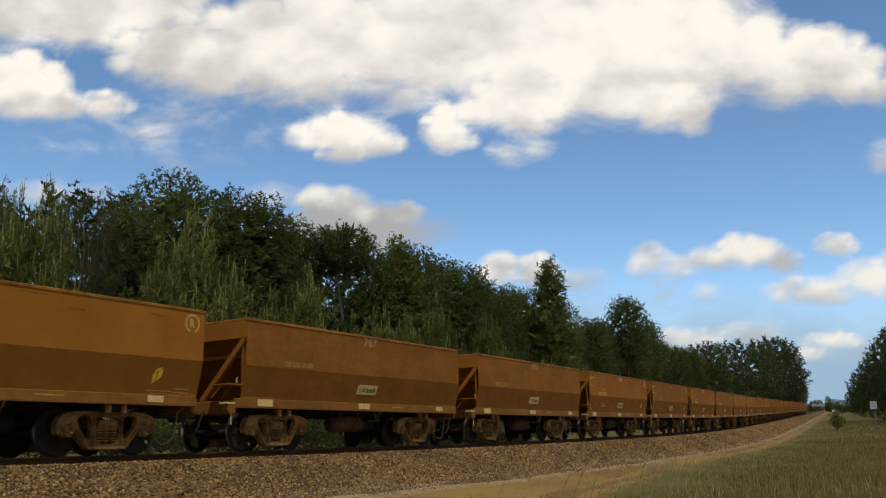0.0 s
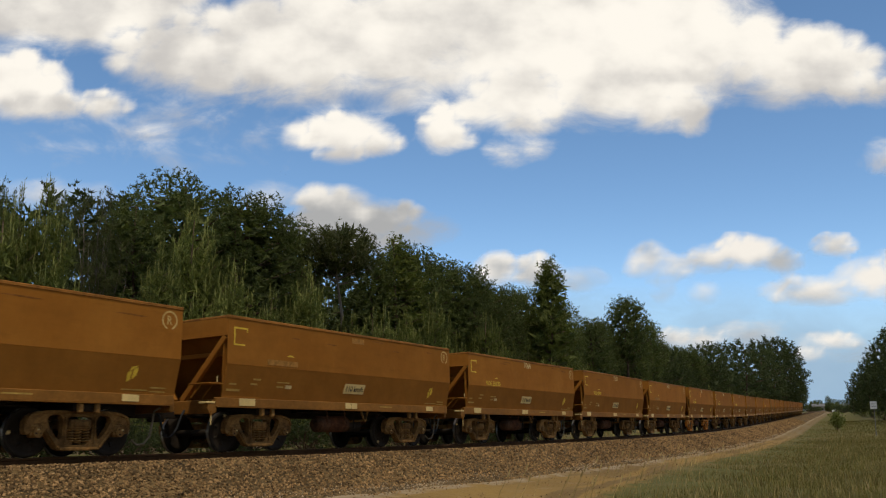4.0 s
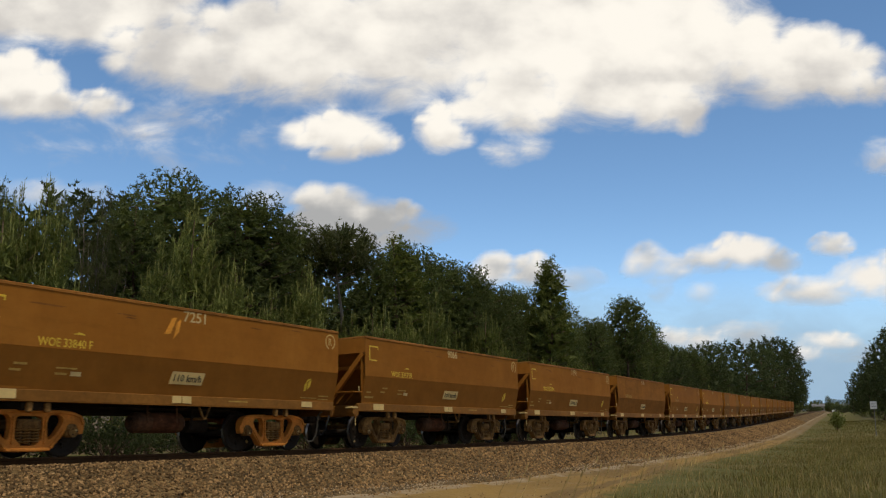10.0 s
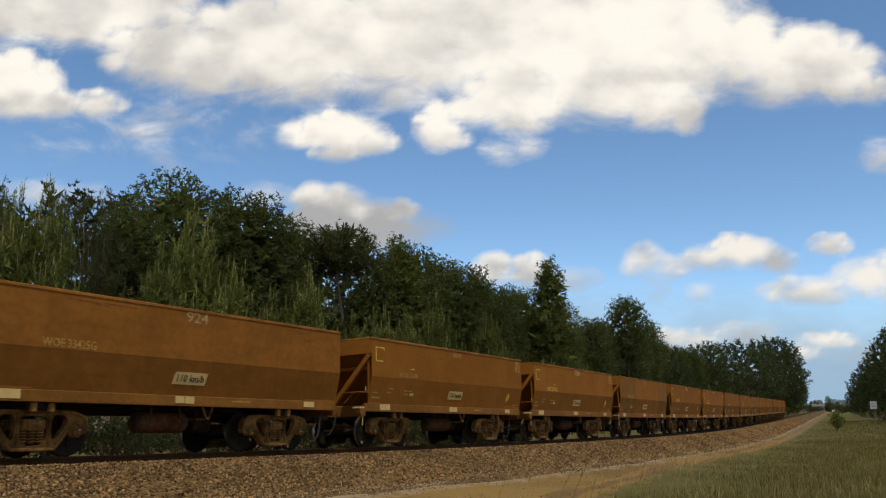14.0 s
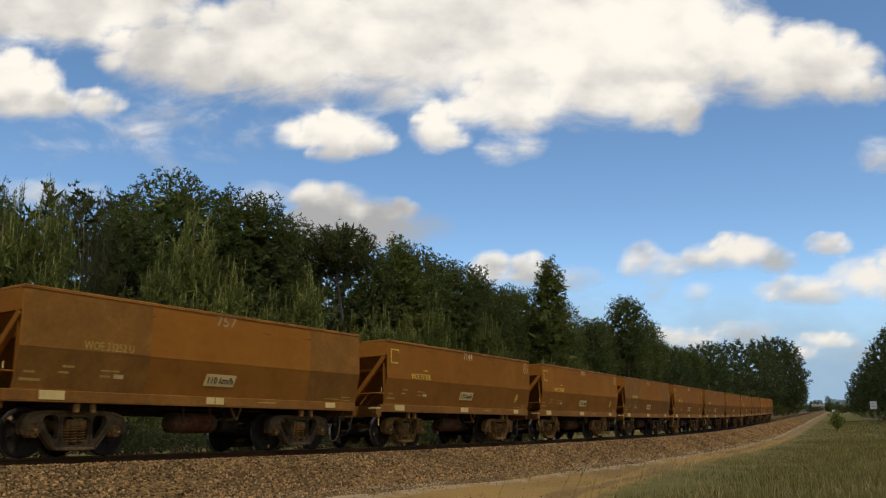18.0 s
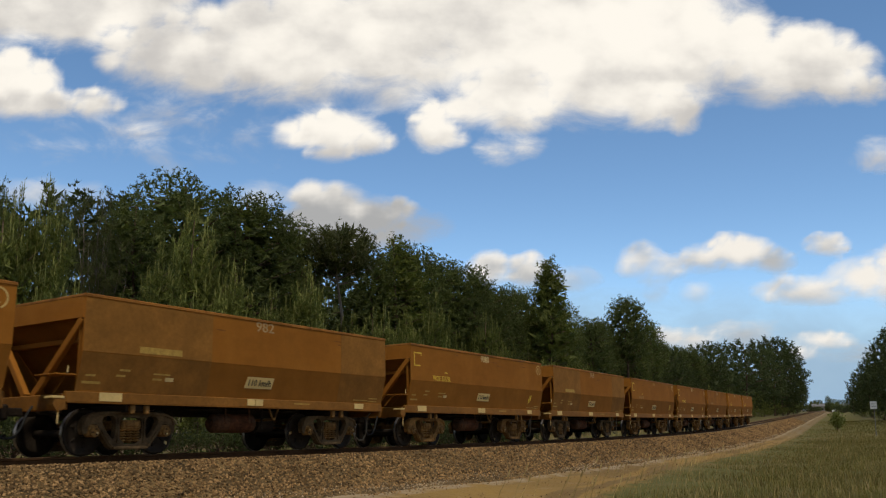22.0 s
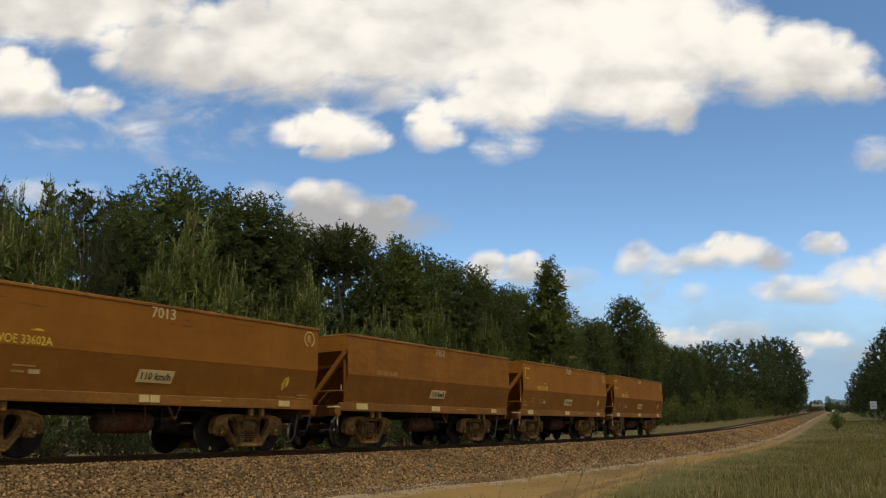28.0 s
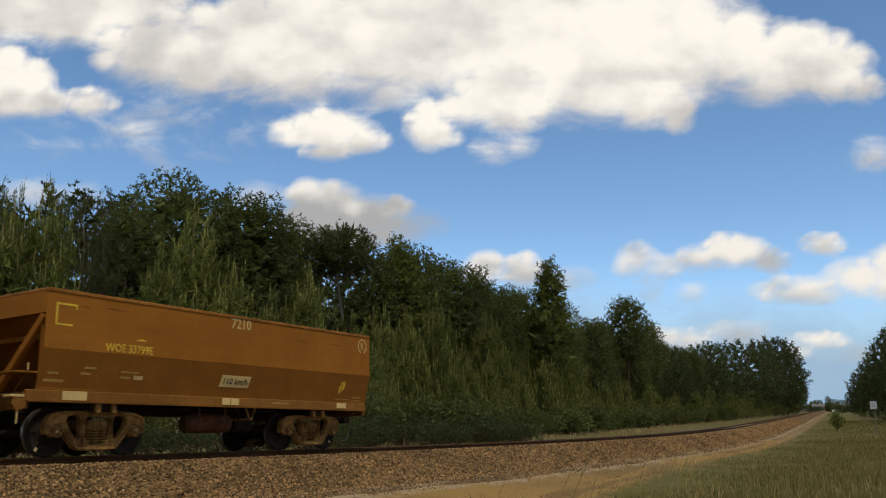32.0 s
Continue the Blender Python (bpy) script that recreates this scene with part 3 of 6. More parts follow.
def build_line():
    me = sweep("ballast_bed", BED_SECTION, -60, 620, 1.0, BED, True)
    me.flip_normals()
    bed = tagged(new("ballast_bed", me), "sloping bed of brown crushed-stone ballast under the track", "ballast", kind="structure")
    for q in (-0.7525, 0.7525):
        track = thing("rail", "rust-brown steel rail with a worn bright head", "rail", "rails of the track", "structure")
        sec = rail_section(q)
        part("rail_body", sweep("rail_body", sec, -60, 600, 2.0, RAIL), None, track)
        head = [(q - 0.026, 0.0005), (q - 0.024, 0.003), (q + 0.024, 0.003), (q + 0.026, 0.0005)]
        part("rail_head", sweep("rail_head", head, -60, 600, 2.0, RAIL_TOP), None, track, "bright worn running surface")
    bm = bmesh.new()
    box(bm, (-0.12, -1.25, -0.21), (0.12, 1.25, -0.13), 0.02)
    me = link_mesh("sleeper", bm, SLEEPER)
    row = thing("sleepers", "row of concrete sleepers half sunk in the ballast", "sleepers", kind="structure")
    for i in range(170):
        s = -14 + i * 0.667
        ob = new("sleeper", me)
        ob.parent = row
        ob.matrix_basis = line_pose(s)
    # loose stones on the near shoulder, and a broken line of pale gravel along its foot
    count = 44000
    rng = np.random.default_rng(4)
    s = -11 + 170 * rng.random(count) ** 2.3
    q = np.where(rng.random(count) < 0.93, rng.uniform(1.55, 4.0, count), rng.uniform(3.8, 4.5, count))
    size = (0.020 + 0.028 * rng.random(count) ** 1.4) * np.clip(0.9 + s / 90, 0.9, 1.6) * np.where(q > 3.95, 0.7, 1)
    loose_stones("ballast_stones", s, q, size, STONE, "loose brown crushed ballast stones on the shoulder", "ballast", rng)
    count = 9000
    s = -11 + 90 * rng.random(count) ** 1.5
    q = 3.92 + 0.12 * rng.normal(size=count) + 0.08 * np.sin(s * 0.7)
    keep = np.sin(s * 1.1) + np.sin(s * 0.43 + 1.0) + rng.normal(size=count) * 0.6 > -0.5
    loose_stones("pale_gravel", s[keep], q[keep], rng.uniform(0.008, 0.022, count)[keep], PALE_STONE, "broken line of pale gravel along the foot of the ballast", "gravel", rng)


def track_litter():
    """Small stones and clods strewn over the sandy track."""
    rng = np.random.default_rng(9)
    count = 5200
    s = -8 + 75 * rng.random(count) ** 1.6
    q = 4.3 + (1.9 + sand_widens(s)) * rng.random(count) ** 1.2
    loose_stones("track_stones", s, q, 0.006 + 0.016 * rng.random(count) ** 2.5, STONE, "small stones and clods strewn over the sandy track", "stones", rng)


def loose_stones(name, s, q, size, mat, label, category, rng):
    """Eight-sided stones of the given sizes, lying along the line."""
    count = len(s)
    base = np.array([(1, 0, 0), (-1, 0, 0), (0, 1, 0), (0, -1, 0), (0, 0, 1), (0, 0, -1)], float)
    tri = np.array([(0, 2, 4), (2, 1, 4), (1, 3, 4), (3, 0, 4), (2, 0, 5), (1, 2, 5), (3, 1, 5), (0, 3, 5)])
    x, y = plan(s, q)
    z = np.maximum(line_z(s) + bed_z(q) + q * CANT, ground_z(s, q))
    V = base[None] * size[:, None, None] * rng.uniform(0.6, 1.35, (count, 6, 1))
    ang = rng.uniform(0, 6.28, (count, 3))
    for k, (i, j) in enumerate(((0, 1), (1, 2), (0, 2))):
        c, d = np.cos(ang[:, k])[:, None], np.sin(ang[:, k])[:, None]
        a, b = V[:, :, i].copy(), V[:, :, j].copy()
        V[:, :, i], V[:, :, j] = a * c - b * d, a * d + b * c
    V += np.stack([x, y, z + size * 0.3], 1)[:, None, :]
    F = (tri[None] + (np.arange(count) * 6)[:, None, None]).reshape(-1, 3)
    tagged(new(name, mesh_from(name, V.reshape(-1, 3), F.tolist(), mat)), label, category, kind="stuff")


def line_pose(s, back=0.0, ahead=0.0):
    """A place on the line: x away along it, y to its far side, z up, tilted with the cant."""
    a, b = s - max(back, 0.5), s + max(ahead, 0.5)
    (xa, xb), (ya, yb) = plan(np.array([a, b]), np.zeros(2))
    za, zb = float(line_z(a)), float(line_z(b))
    pa, pb = Vector((float(xa), float(ya), za)), Vector((float(xb), float(yb), zb))
    f = (s - a) / (b - a)
    x = (pb - pa).normalized()
    y = Vector((-x.y, x.x, 0)).normalized()
    y = (y + Vector((0, 0, -CANT))).normalized()
    z = x.cross(y).normalized()
    y = z.cross(x)
    m = Matrix((x, y, z)).transposed().to_4x4()
    m.translation = pa.lerp(pb, f)
    return m


build_ground()
build_line()
track_litter()


# ---- ore wagons ----
HALF = 4.962          # half of the body's length
PITCH = 11.2304       # coupled length
PIVOTS = (2.95, -3.44)
WHEEL_R = 0.46
W_TOP, W_SILL = 1.49, 1.38


def lettering(name, text, height, mat, parent, x, z, y, width=None, shear=0.0, lean=0.0, label=""):
    """Painted letters on the near side, centred at x and z; lean: the side's slope there."""
    cu = bpy.data.curves.new(name, "FONT")
    cu.body, cu.size, cu.align_x, cu.align_y, cu.shear, cu.extrude, cu.offset, cu.resolution_u = text, 1.0, "CENTER", "CENTER", shear, 0.001, 0.012, 2
    tmp = new(name, cu)
    bpy.context.view_layer.update()
    me = bpy.data.meshes.new_from_object(tmp.evaluated_get(bpy.context.evaluated_depsgraph_get()))
    bpy.data.objects.remove(tmp)
    co = np.empty(len(me.vertices) * 3); me.vertices.foreach_get("co", co); co = co.reshape(-1, 3)
    lo, hi = co.min(0), co.max(0)
    k = height / max(hi[1] - lo[1], 1e-6)
    kx = k if width is None else width / (hi[0] - lo[0])
    u, v = (co[:, 0] - (lo[0] + hi[0]) / 2) * kx, (co[:, 1] - (lo[1] + hi[1]) / 2) * k
    out = np.stack([x + u, np.full_like(u, -y) - v * math.sin(lean) - 0.002 - co[:, 2], z + v * math.cos(lean)], 1)
    me.vertices.foreach_set("co", out.ravel())
    me.materials.clear(); me.materials.append(mat)
    me.name = name
    return part(name, me, None, parent, label)


def side_y(z):
    """Half width of the body's side at a height."""
    return float(np.interp(z, [1.2, BREAK_Z, 3.06], [1.33, W_TOP, W_TOP]))


BREAK_Z = 1.94


def build_bogie_meshes():
    d = {}
    # one cast side frame, seen from its side: x along, z up; the near one at y < 0
    def rounded(loop, rounds=2):
        for _ in range(rounds):
            out = []
            for (x0, z0), (x1, z1) in zip(loop, loop[1:] + loop[:1]):
                out += [(x0 * 0.75 + x1 * 0.25, z0 * 0.75 + z1 * 0.25), (x0 * 0.25 + x1 * 0.75, z0 * 0.25 + z1 * 0.75)]
            loop = out
        return loop

    def plate(bm, loops, y0, y1):
        """A flat casting with holes: the first loop is its outline."""
        edges = []
        for loop in loops:
            vs = [bm.verts.new((x, y0, z)) for x, z in loop]
            edges += [bm.edges.new((u, v)) for u, v in zip(vs, vs[1:] + vs[:1])]
        faces = [f for f in bmesh.ops.triangle_fill(bm, use_beauty=True, use_dissolve=False, edges=edges)["geom"] if isinstance(f, bmesh.types.BMFace)]
        moved = bmesh.ops.extrude_face_region(bm, geom=faces)["geom"]
        bmesh.ops.translate(bm, verts=[v for v in moved if isinstance(v, bmesh.types.BMVert)], vec=(0, y1 - y0, 0))
        bmesh.ops.recalc_face_normals(bm, faces=bm.faces)

    def frame_mesh(mat):
        half = [(0.0, 0.855), (0.50, 0.855), (0.80, 0.845), (1.02, 0.79), (1.13, 0.66), (1.12, 0.42), (1.01, 0.41), (0.99, 0.60), (0.78, 0.62), (0.73, 0.45), (0.56, 0.25), (0.44, 0.11), (0.0, 0.11)]
        outer = rounded(half + [(-x, z) for x, z in half[-2:0:-1]])
        tri = [(0.35, 0.77), (0.60, 0.775), (0.70, 0.70), (0.64, 0.55), (0.44, 0.30), (0.36, 0.36)]
        window = [(-0.26, 0.22), (0.26, 0.22), (0.27, 0.70), (0.20, 0.745), (-0.20, 0.745), (-0.27, 0.70)]
        bm = bmesh.new()
        plate(bm, [outer, rounded(tri), rounded([(-x, z) for x, z in tri]), rounded(window, 1)], -1.09, -0.95)
        # raised flange along the top chord and under the spring seat
        top = [(-1.10, 0.60), (-1.04, 0.74), (-0.82, 0.80), (-0.50, 0.82), (0.50, 0.82), (0.82, 0.80), (1.04, 0.74), (1.10, 0.60)]
        for (x1, z1), (x2, z2) in zip(top, top[1:]):
            bar(bm, (x1, -1.10, z1), (x2, -1.10, z2), 0.05, 0.045)
        bar(bm, (-0.42, -1.10, 0.15), (0.42, -1.10, 0.15), 0.06, 0.05)
        for sx in (-1, 1):
            bar(bm, (sx * 0.70, -1.10, 0.50), (sx * 0.44, -1.10, 0.17), 0.04, 0.04)
            bar(bm, (sx * 0.315, -1.10, 0.24), (sx * 0.315, -1.10, 0.74), 0.03, 0.04, up=(0, -1, 0))
        return link_mesh("side_frame", bm, mat)
    d["frame"], d["frame_orange"], d["frame_dark"] = frame_mesh(BOGIE), frame_mesh(BOGIE_ORANGE), frame_mesh(BOGIE_DARK)
    bm = bmesh.new()
    box(bm, (-0.12, -1.10, 0.36), (0.12, -0.94, 0.60), 0.03)
    rod(bm, (0, -1.15, 0.46), (0, -1.09, 0.46), 0.10, 12)
    d["box"] = link_mesh("axle_box", bm, BOGIE)
    bm = bmesh.new()
    pts = [(0.078 * math.cos(a), -1.02 + 0.078 * math.sin(a), 0.25 + 0.26 * a / (2 * math.pi * 5)) for a in np.linspace(0, 2 * math.pi * 5, 26)]
    tube(bm, pts, 0.019, 4)
    d["spring"] = link_mesh("coil_spring", bm, BOGIE, True)
    bm = bmesh.new()
    box(bm, (-0.24, -1.12, 0.50), (0.24, 1.12, 0.69), 0.03)
    box(bm, (-0.16, -1.14, 0.555), (0.16, -1.10, 0.66), 0.015)
    rod(bm, (0, 0, 0.69), (0, 0, 0.80), 0.2, 14)
    d["bolster"] = link_mesh("bolster", bm, BOGIE)
    bm = bmesh.new()
    for s in (-1, 1):
        lathe(bm, [(0.10, s * 0.70), (0.12, s * 0.655), (0.33, s * 0.67), (0.375, s * 0.655), (0.385, s * 0.70), (0.46, s * 0.69), (0.462, s * 0.79), (0.385, s * 0.79), (0.37, s * 0.765), (0.15, s * 0.735), (0.13, s * 0.80), (0.10, s * 0.80)], 18)
    rod(bm, (0, -0.98, 0), (0, 0.98, 0), 0.075, 12)
    for s in (-1, 1):
        for k in range(3):
            a = 2 * math.pi * k / 3
            rod(bm, (0.055 * math.cos(a), s * 0.97, 0.055 * math.sin(a)), (0.055 * math.cos(a), s * 1.165, 0.055 * math.sin(a)), 0.016, 6)
        for k in range(6):
            a = 2 * math.pi * k / 6
            box(bm, (-0.02, s * 0.755 - 0.01, 0.2), (0.02, s * 0.755 + 0.01, 0.3), 0, Matrix.Rotation(a, 4, "Y"))
    d["wheels"] = link_mesh("wheelset", bm, WHEEL)
    d["wheels"].polygons.foreach_set("use_smooth", [len(p.vertices) == 4 for p in d["wheels"].polygons])
    bm = bmesh.new()
    for s in (-1, 1):
        lathe(bm, [(0.4625, s * 0.70), (0.464, s * 0.71), (0.464, s * 0.765), (0.4625, s * 0.775)], 18)
    d["tread"] = link_mesh("tread", bm, TREAD, True)
    # white spots on each rim and axle end, painted on as glints
    bm = bmesh.new()
    for s in (-1, 1):
        box(bm, (-0.03, s * 0.7935 - 0.001, 0.33), (0.03, s * 0.7935 + 0.001, 0.40))
        rod(bm, (0.04, s * 1.1655, 0.02), (0.04, s * 1.170, 0.02), 0.022, 8)
    d["mark"] = link_mesh("rim_mark", bm, WHITE_MARK)
    bm = bmesh.new()
    for sx in (-1, 1):
        for sy in (-1, 1):
            bar(bm, (sx * 0.38, sy * 0.74, 0.30), (sx * 0.41, sy * 0.74, 0.58), 0.09, 0.06, up=(0, 1, 0))
        rod(bm, (sx * 0.36, -0.74, 0.36), (sx * 0.36, 0.74, 0.36), 0.035, 8)
    d["brake"] = link_mesh("brake_beam", bm, FRAME_STEEL)
    return d


def build_bogie(d, parent, x, state=""):
    """Bolster with its side frames, springs, brake gear and two wheelsets; returns the wheelsets."""
    bog = part("bogie", d["bolster"], None, parent, {"orange": "orange-rusted three-piece bogie", "dusty": "grimy dark three-piece bogie"}.get(state, "dusty brown three-piece bogie"))
    bog.matrix_basis = pose(x, 0, 0)
    for flip in (0, 180):
        f = part("side_frame", d[{"orange": "frame_orange", "dusty": "frame_dark"}.get(state, "frame")], None, bog)
        f.matrix_basis = pose(0, 0, 0, 0, 0, flip)
        for x in (-0.17, 0.0, 0.17):
            c = part("coil_spring", d["spring"], None, bog)
            c.matrix_basis = pose(0, 0, 0, 0, 0, flip) @ pose(x, 0, 0)
        for x in (-0.875, 0.875):
            a = part("axle_box", d["box"], None, bog)
            a.matrix_basis = pose(0, 0, 0, 0, 0, flip) @ pose(x, 0, 0)
    part("brake_beam", d["brake"], None, bog)
    sets = []
    for sx in (-0.875, 0.875):
        w = part("wheelset", d["wheels_all"], None, bog)
        w.matrix_basis = pose(sx, 0, WHEEL_R)
        sets.append(w)
    return sets


def build_body_meshes():
    d = {}
    L = HALF
    for side, key in ((-1, "near"), (1, "far")):
        bm = bmesh.new()
        # upper side: a shallow tray of sheet with flanged edges
        box(bm, (-L, min(side * (W_TOP - 0.03), side * W_TOP), BREAK_Z), (L, max(side * (W_TOP - 0.03), side * W_TOP), 3.005), 0.006)
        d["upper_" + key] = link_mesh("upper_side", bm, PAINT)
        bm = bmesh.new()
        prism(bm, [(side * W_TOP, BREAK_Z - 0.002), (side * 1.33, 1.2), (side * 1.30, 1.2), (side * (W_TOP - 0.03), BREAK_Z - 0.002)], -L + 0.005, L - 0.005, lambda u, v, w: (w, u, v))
        d["lower_" + key] = link_mesh("lower_side", bm, PAINT_SHADED)
        bm = bmesh.new()
        y0, y1 = sorted((side * 1.30, side * W_SILL))
        box(bm, (-L - 0.20, y0, 1.0), (L - 0.05, y1, 1.2), 0.012)
        box(bm, (-L - 0.18, min(side * 1.22, side * 1.40), 0.985), (L - 0.05, max(side * 1.22, side * 1.40), 1.003), 0.003)
        d["sill_" + key] = link_mesh("side_sill", bm, SILL)
        bm = bmesh.new()
        y0, y1 = sorted((side * 1.42, side * 1.505))
        box(bm, (-L - 0.012, y0, 2.985), (L + 0.012, y1, 3.056), 0.012)
        d["rim_" + key] = link_mesh("top_rim", bm, RIM)
    for end, key in ((-1, "front"), (1, "rear")):
        e = end * L
        bm = bmesh.new()
        x0, x1 = sorted((e, e - end * 0.03))
        box(bm, (x0, -W_TOP + 0.034, 2.62), (x1, W_TOP - 0.034, 3.0), 0.004)
        x0, x1 = sorted((e + end * 0.004, e - end * 0.14))
        box(bm, (x0, -W_TOP + 0.036, 2.59), (x1, W_TOP - 0.036, 2.62), 0.004)
        d["beam_" + key] = link_mesh("end_beam", bm, PAINT)
        bm = bmesh.new()
        box(bm, (x0, -1.418, 3.0), (x1, 1.418, 3.054), 0.01)
        d["endrim_" + key] = link_mesh("end_rim", bm, RIM)
        bm = bmesh.new()
        prism(bm, [(e - end * 0.10, 2.60), (e - end * 0.13, 2.60), (e - end * 1.35, 1.2), (e - end * 1.32, 1.2)], -1.33, 1.33, lambda u, v, w: (u, w, v))
        d["slope_" + key] = link_mesh("slope_sheet", bm, PAINT_SHADED)
        bm = bmesh.new()
        for z in (2.22,):
            xi = e - end * (0.10 + 1.22 * (2.60 - z) / 1.40)
            x0, x1 = sorted((xi + end * 0.12, xi - end * 0.02))
            box(bm, (x0, -1.36, z - 0.05), (x1, 1.36, z + 0.05), 0.01)
        d["rib_" + key] = link_mesh("slope_rib", bm, PAINT)
        for sy in (-1, 1):
            bm = bmesh.new()
            bar(bm, (e - end * 0.06, sy * 1.38, 2.58), (e + end * 0.02, sy * 0.12, 1.16), 0.12, 0.14)
            d["strut_%s_%d" % (key, sy)] = link_mesh("diagonal_brace", bm, PAINT)
            bm = bmesh.new()
            y0, y1 = sorted((sy * 1.34, sy * 1.30))
            prism(bm, [(e - end * 0.035, 2.57), (e - end * 0.035, 1.21), (e - end * 1.28, 1.21), (e - end * 0.10, 2.57)], y0, y1, lambda u, v, w: (u, w, v))
            d["gusset_%s_%d" % (key, sy)] = link_mesh("corner_gusset", bm, PAINT_SHADED)
        bm = bmesh.new()
        x0, x1 = sorted((e + end * (0.08 if end < 0 else -0.06), e + end * (0.22 if end < 0 else 0.06)))
        box(bm, (x0, -1.28, 0.86), (x1, 1.28, 1.16), 0.015)
        d["head_" + key] = link_mesh("headstock", bm, SILL)
        bm = bmesh.new()
        x0, x1 = sorted((e - end * 0.1, e + end * 0.78))
        xk0, xk1 = sorted((e + end * 0.52, e + end * 0.80))
        box(bm, (x0, -0.10, 0.78), (x1, 0.10, 0.94), 0.02)
        box(bm, (xk0, -0.17, 0.70), (xk1, 0.17, 1.0), 0.04)
        d["coupler_" + key] = link_mesh("coupler", bm, FRAME_STEEL)
        bm = bmesh.new()
        tube(bm, [(e + end * 0.25, -0.45, 0.95), (e + end * 0.35, -0.47, 0.82), (e + end * 0.45, -0.46, 0.55), (e + end * 0.55, -0.42, 0.38), (e + end * 0.66, -0.36, 0.36), (e + end * 0.71, -0.3, 0.42)], 0.025, 7)
        d["hose_" + key] = link_mesh("brake_hose", bm, RUBBER, True)
        # corner step with its white edge, and the cut lever
        bm = bmesh.new()
        x0, x1 = sorted((e + end * 0.02, e + end * 0.50))
        if end < 0:
            box(bm, (x0 + 0.05, -1.40, 1.49), (x1, -0.75, 1.52), 0.006)
            for bx in (x0 + 0.10, x1 - 0.05):
                bar(bm, (bx, -0.80, 1.20), (bx, -1.10, 1.49), 0.03, 0.04)
            d["platform"] = link_mesh("end_platform", bm, PAINT_SHADED)
        else:
            bm.free()
    bm = bmesh.new()
    box(bm, (-HALF - 0.50, -1.40, 1.06), (-HALF - 0.24, -1.16, 1.105), 0.006)
    d["step"] = link_mesh("step_plate", bm, WHITE)
    bm = bmesh.new()
    rod(bm, (-HALF - 0.36, -1.40, 0.60), (-HALF - 0.36, -1.40, 0.80), 0.014, 6)
    d["rod"] = link_mesh("white_cut_lever", bm, WHITE_MARK)
    bm = bmesh.new()
    rod(bm, (-HALF - 0.24, -1.43, 1.53), (-HALF - 0.24, -1.43, 1.66), 0.014, 6)
    d["handle"] = link_mesh("white_grab_rod", bm, WHITE_MARK)
    bm = bmesh.new()
    rod(bm, (-HALF - 0.36, -1.40, 0.80), (-HALF - 0.36, -1.40, 0.90), 0.02, 6)
    prism(bm, [(-HALF - 0.22, 1.06), (-HALF - 0.44, 1.06), (-HALF - 0.46, 0.95), (-HALF - 0.40, 0.85), (-HALF - 0.28, 0.84), (-HALF - 0.20, 0.90)], -1.39, -1.18, lambda u, v, w: (u, w, v))
    d["bracket"] = link_mesh("corner_bracket", bm, SILL)
    bm = bmesh.new()
    box(bm, (-HALF - 0.2, -0.2, 0.82), (HALF + 0.1, 0.2, 1.16), 0.02)
    for x in PIVOTS:
        box(bm, (x - 0.28, -1.27, 0.84), (x + 0.28, 1.27, 0.998), 0.03)
    for x in (-1.2, 0.1, 1.4):
        box(bm, (x - 0.06, -1.28, 0.95), (x + 0.06, 1.28, 1.10), 0.01)
    d["centre"] = link_mesh("underframe", bm, FRAME_STEEL)
    bm = bmesh.new()
    box(bm, (-HALF + 1.2, -1.30, 1.185), (HALF - 1.2, 1.30, 1.205), 0.004)
    d["floor"] = link_mesh("floor_sheet", bm, PAINT_SHADED)
    bm = bmesh.new()
    rod(bm, (-0.97, -0.80, 0.65), (0.23, -0.80, 0.65), 0.215, 16)
    rod(bm, (-1.06, -0.80, 0.65), (-0.97, -0.80, 0.65), 0.13, 16, 0.215)
    rod(bm, (0.23, -0.80, 0.65), (0.32, -0.80, 0.65), 0.215, 16, 0.13)
    for x in (-0.75, 0.02):
        bar(bm, (x, -1.02, 0.64), (x, -0.98, 1.0), 0.05, 0.02, up=(0, 1, 0))
    d["tank"] = link_mesh("air_reservoir", bm, RESERVOIR)
    bm = bmesh.new()
    rod(bm, (-0.60, -0.80, 0.65), (0.10, -0.80, 0.65), 0.219, 16)
    d["tank_band"] = link_mesh("reservoir_band", bm, OXIDE)
    bm = bmesh.new()
    rod(bm, (0.75, -0.45, 0.62), (1.3, -0.45, 0.62), 0.17, 14)
    rod(bm, (1.3, -0.45, 0.62), (1.8, -0.40, 0.60), 0.03, 8)
    bar(bm, (0.50, -0.95, 0.5), (0.50, -0.95, 0.98), 0.06, 0.03, up=(0, 1, 0))
    rod(bm, (-1.9, -0.9, 0.93), (1.9, -0.9, 0.93), 0.02, 6)
    d["cylinder"] = link_mesh("brake_cylinder", bm, FRAME_STEEL)
    bm = bmesh.new()
    bar(bm, (0.36, -1.30, 0.99), (0.50, -1.30, 0.72), 0.03, 0.05, up=(0, 1, 0))
    bar(bm, (0.68, -1.30, 0.99), (0.55, -1.30, 0.72), 0.03, 0.05, up=(0, 1, 0))
    rod(bm, (0.53, -1.33, 0.73), (0.53, -0.5, 0.73), 0.03, 8)
    d["hanger"] = link_mesh("brake_shaft_hanger", bm, BOGIE)
    for n, x in enumerate((PIVOTS[1], PIVOTS[0])):
        for dx in (-0.18, 0.18):
            bm = bmesh.new()
            box(bm, (x + dx - 0.055, -1.36, 0.80), (x + dx + 0.055, -1.26, 0.985), 0.02)
            d["lug_%d_%.1f" % (n, dx)] = link_mesh("jacking_lug", bm, BOGIE)
    bm = bmesh.new()
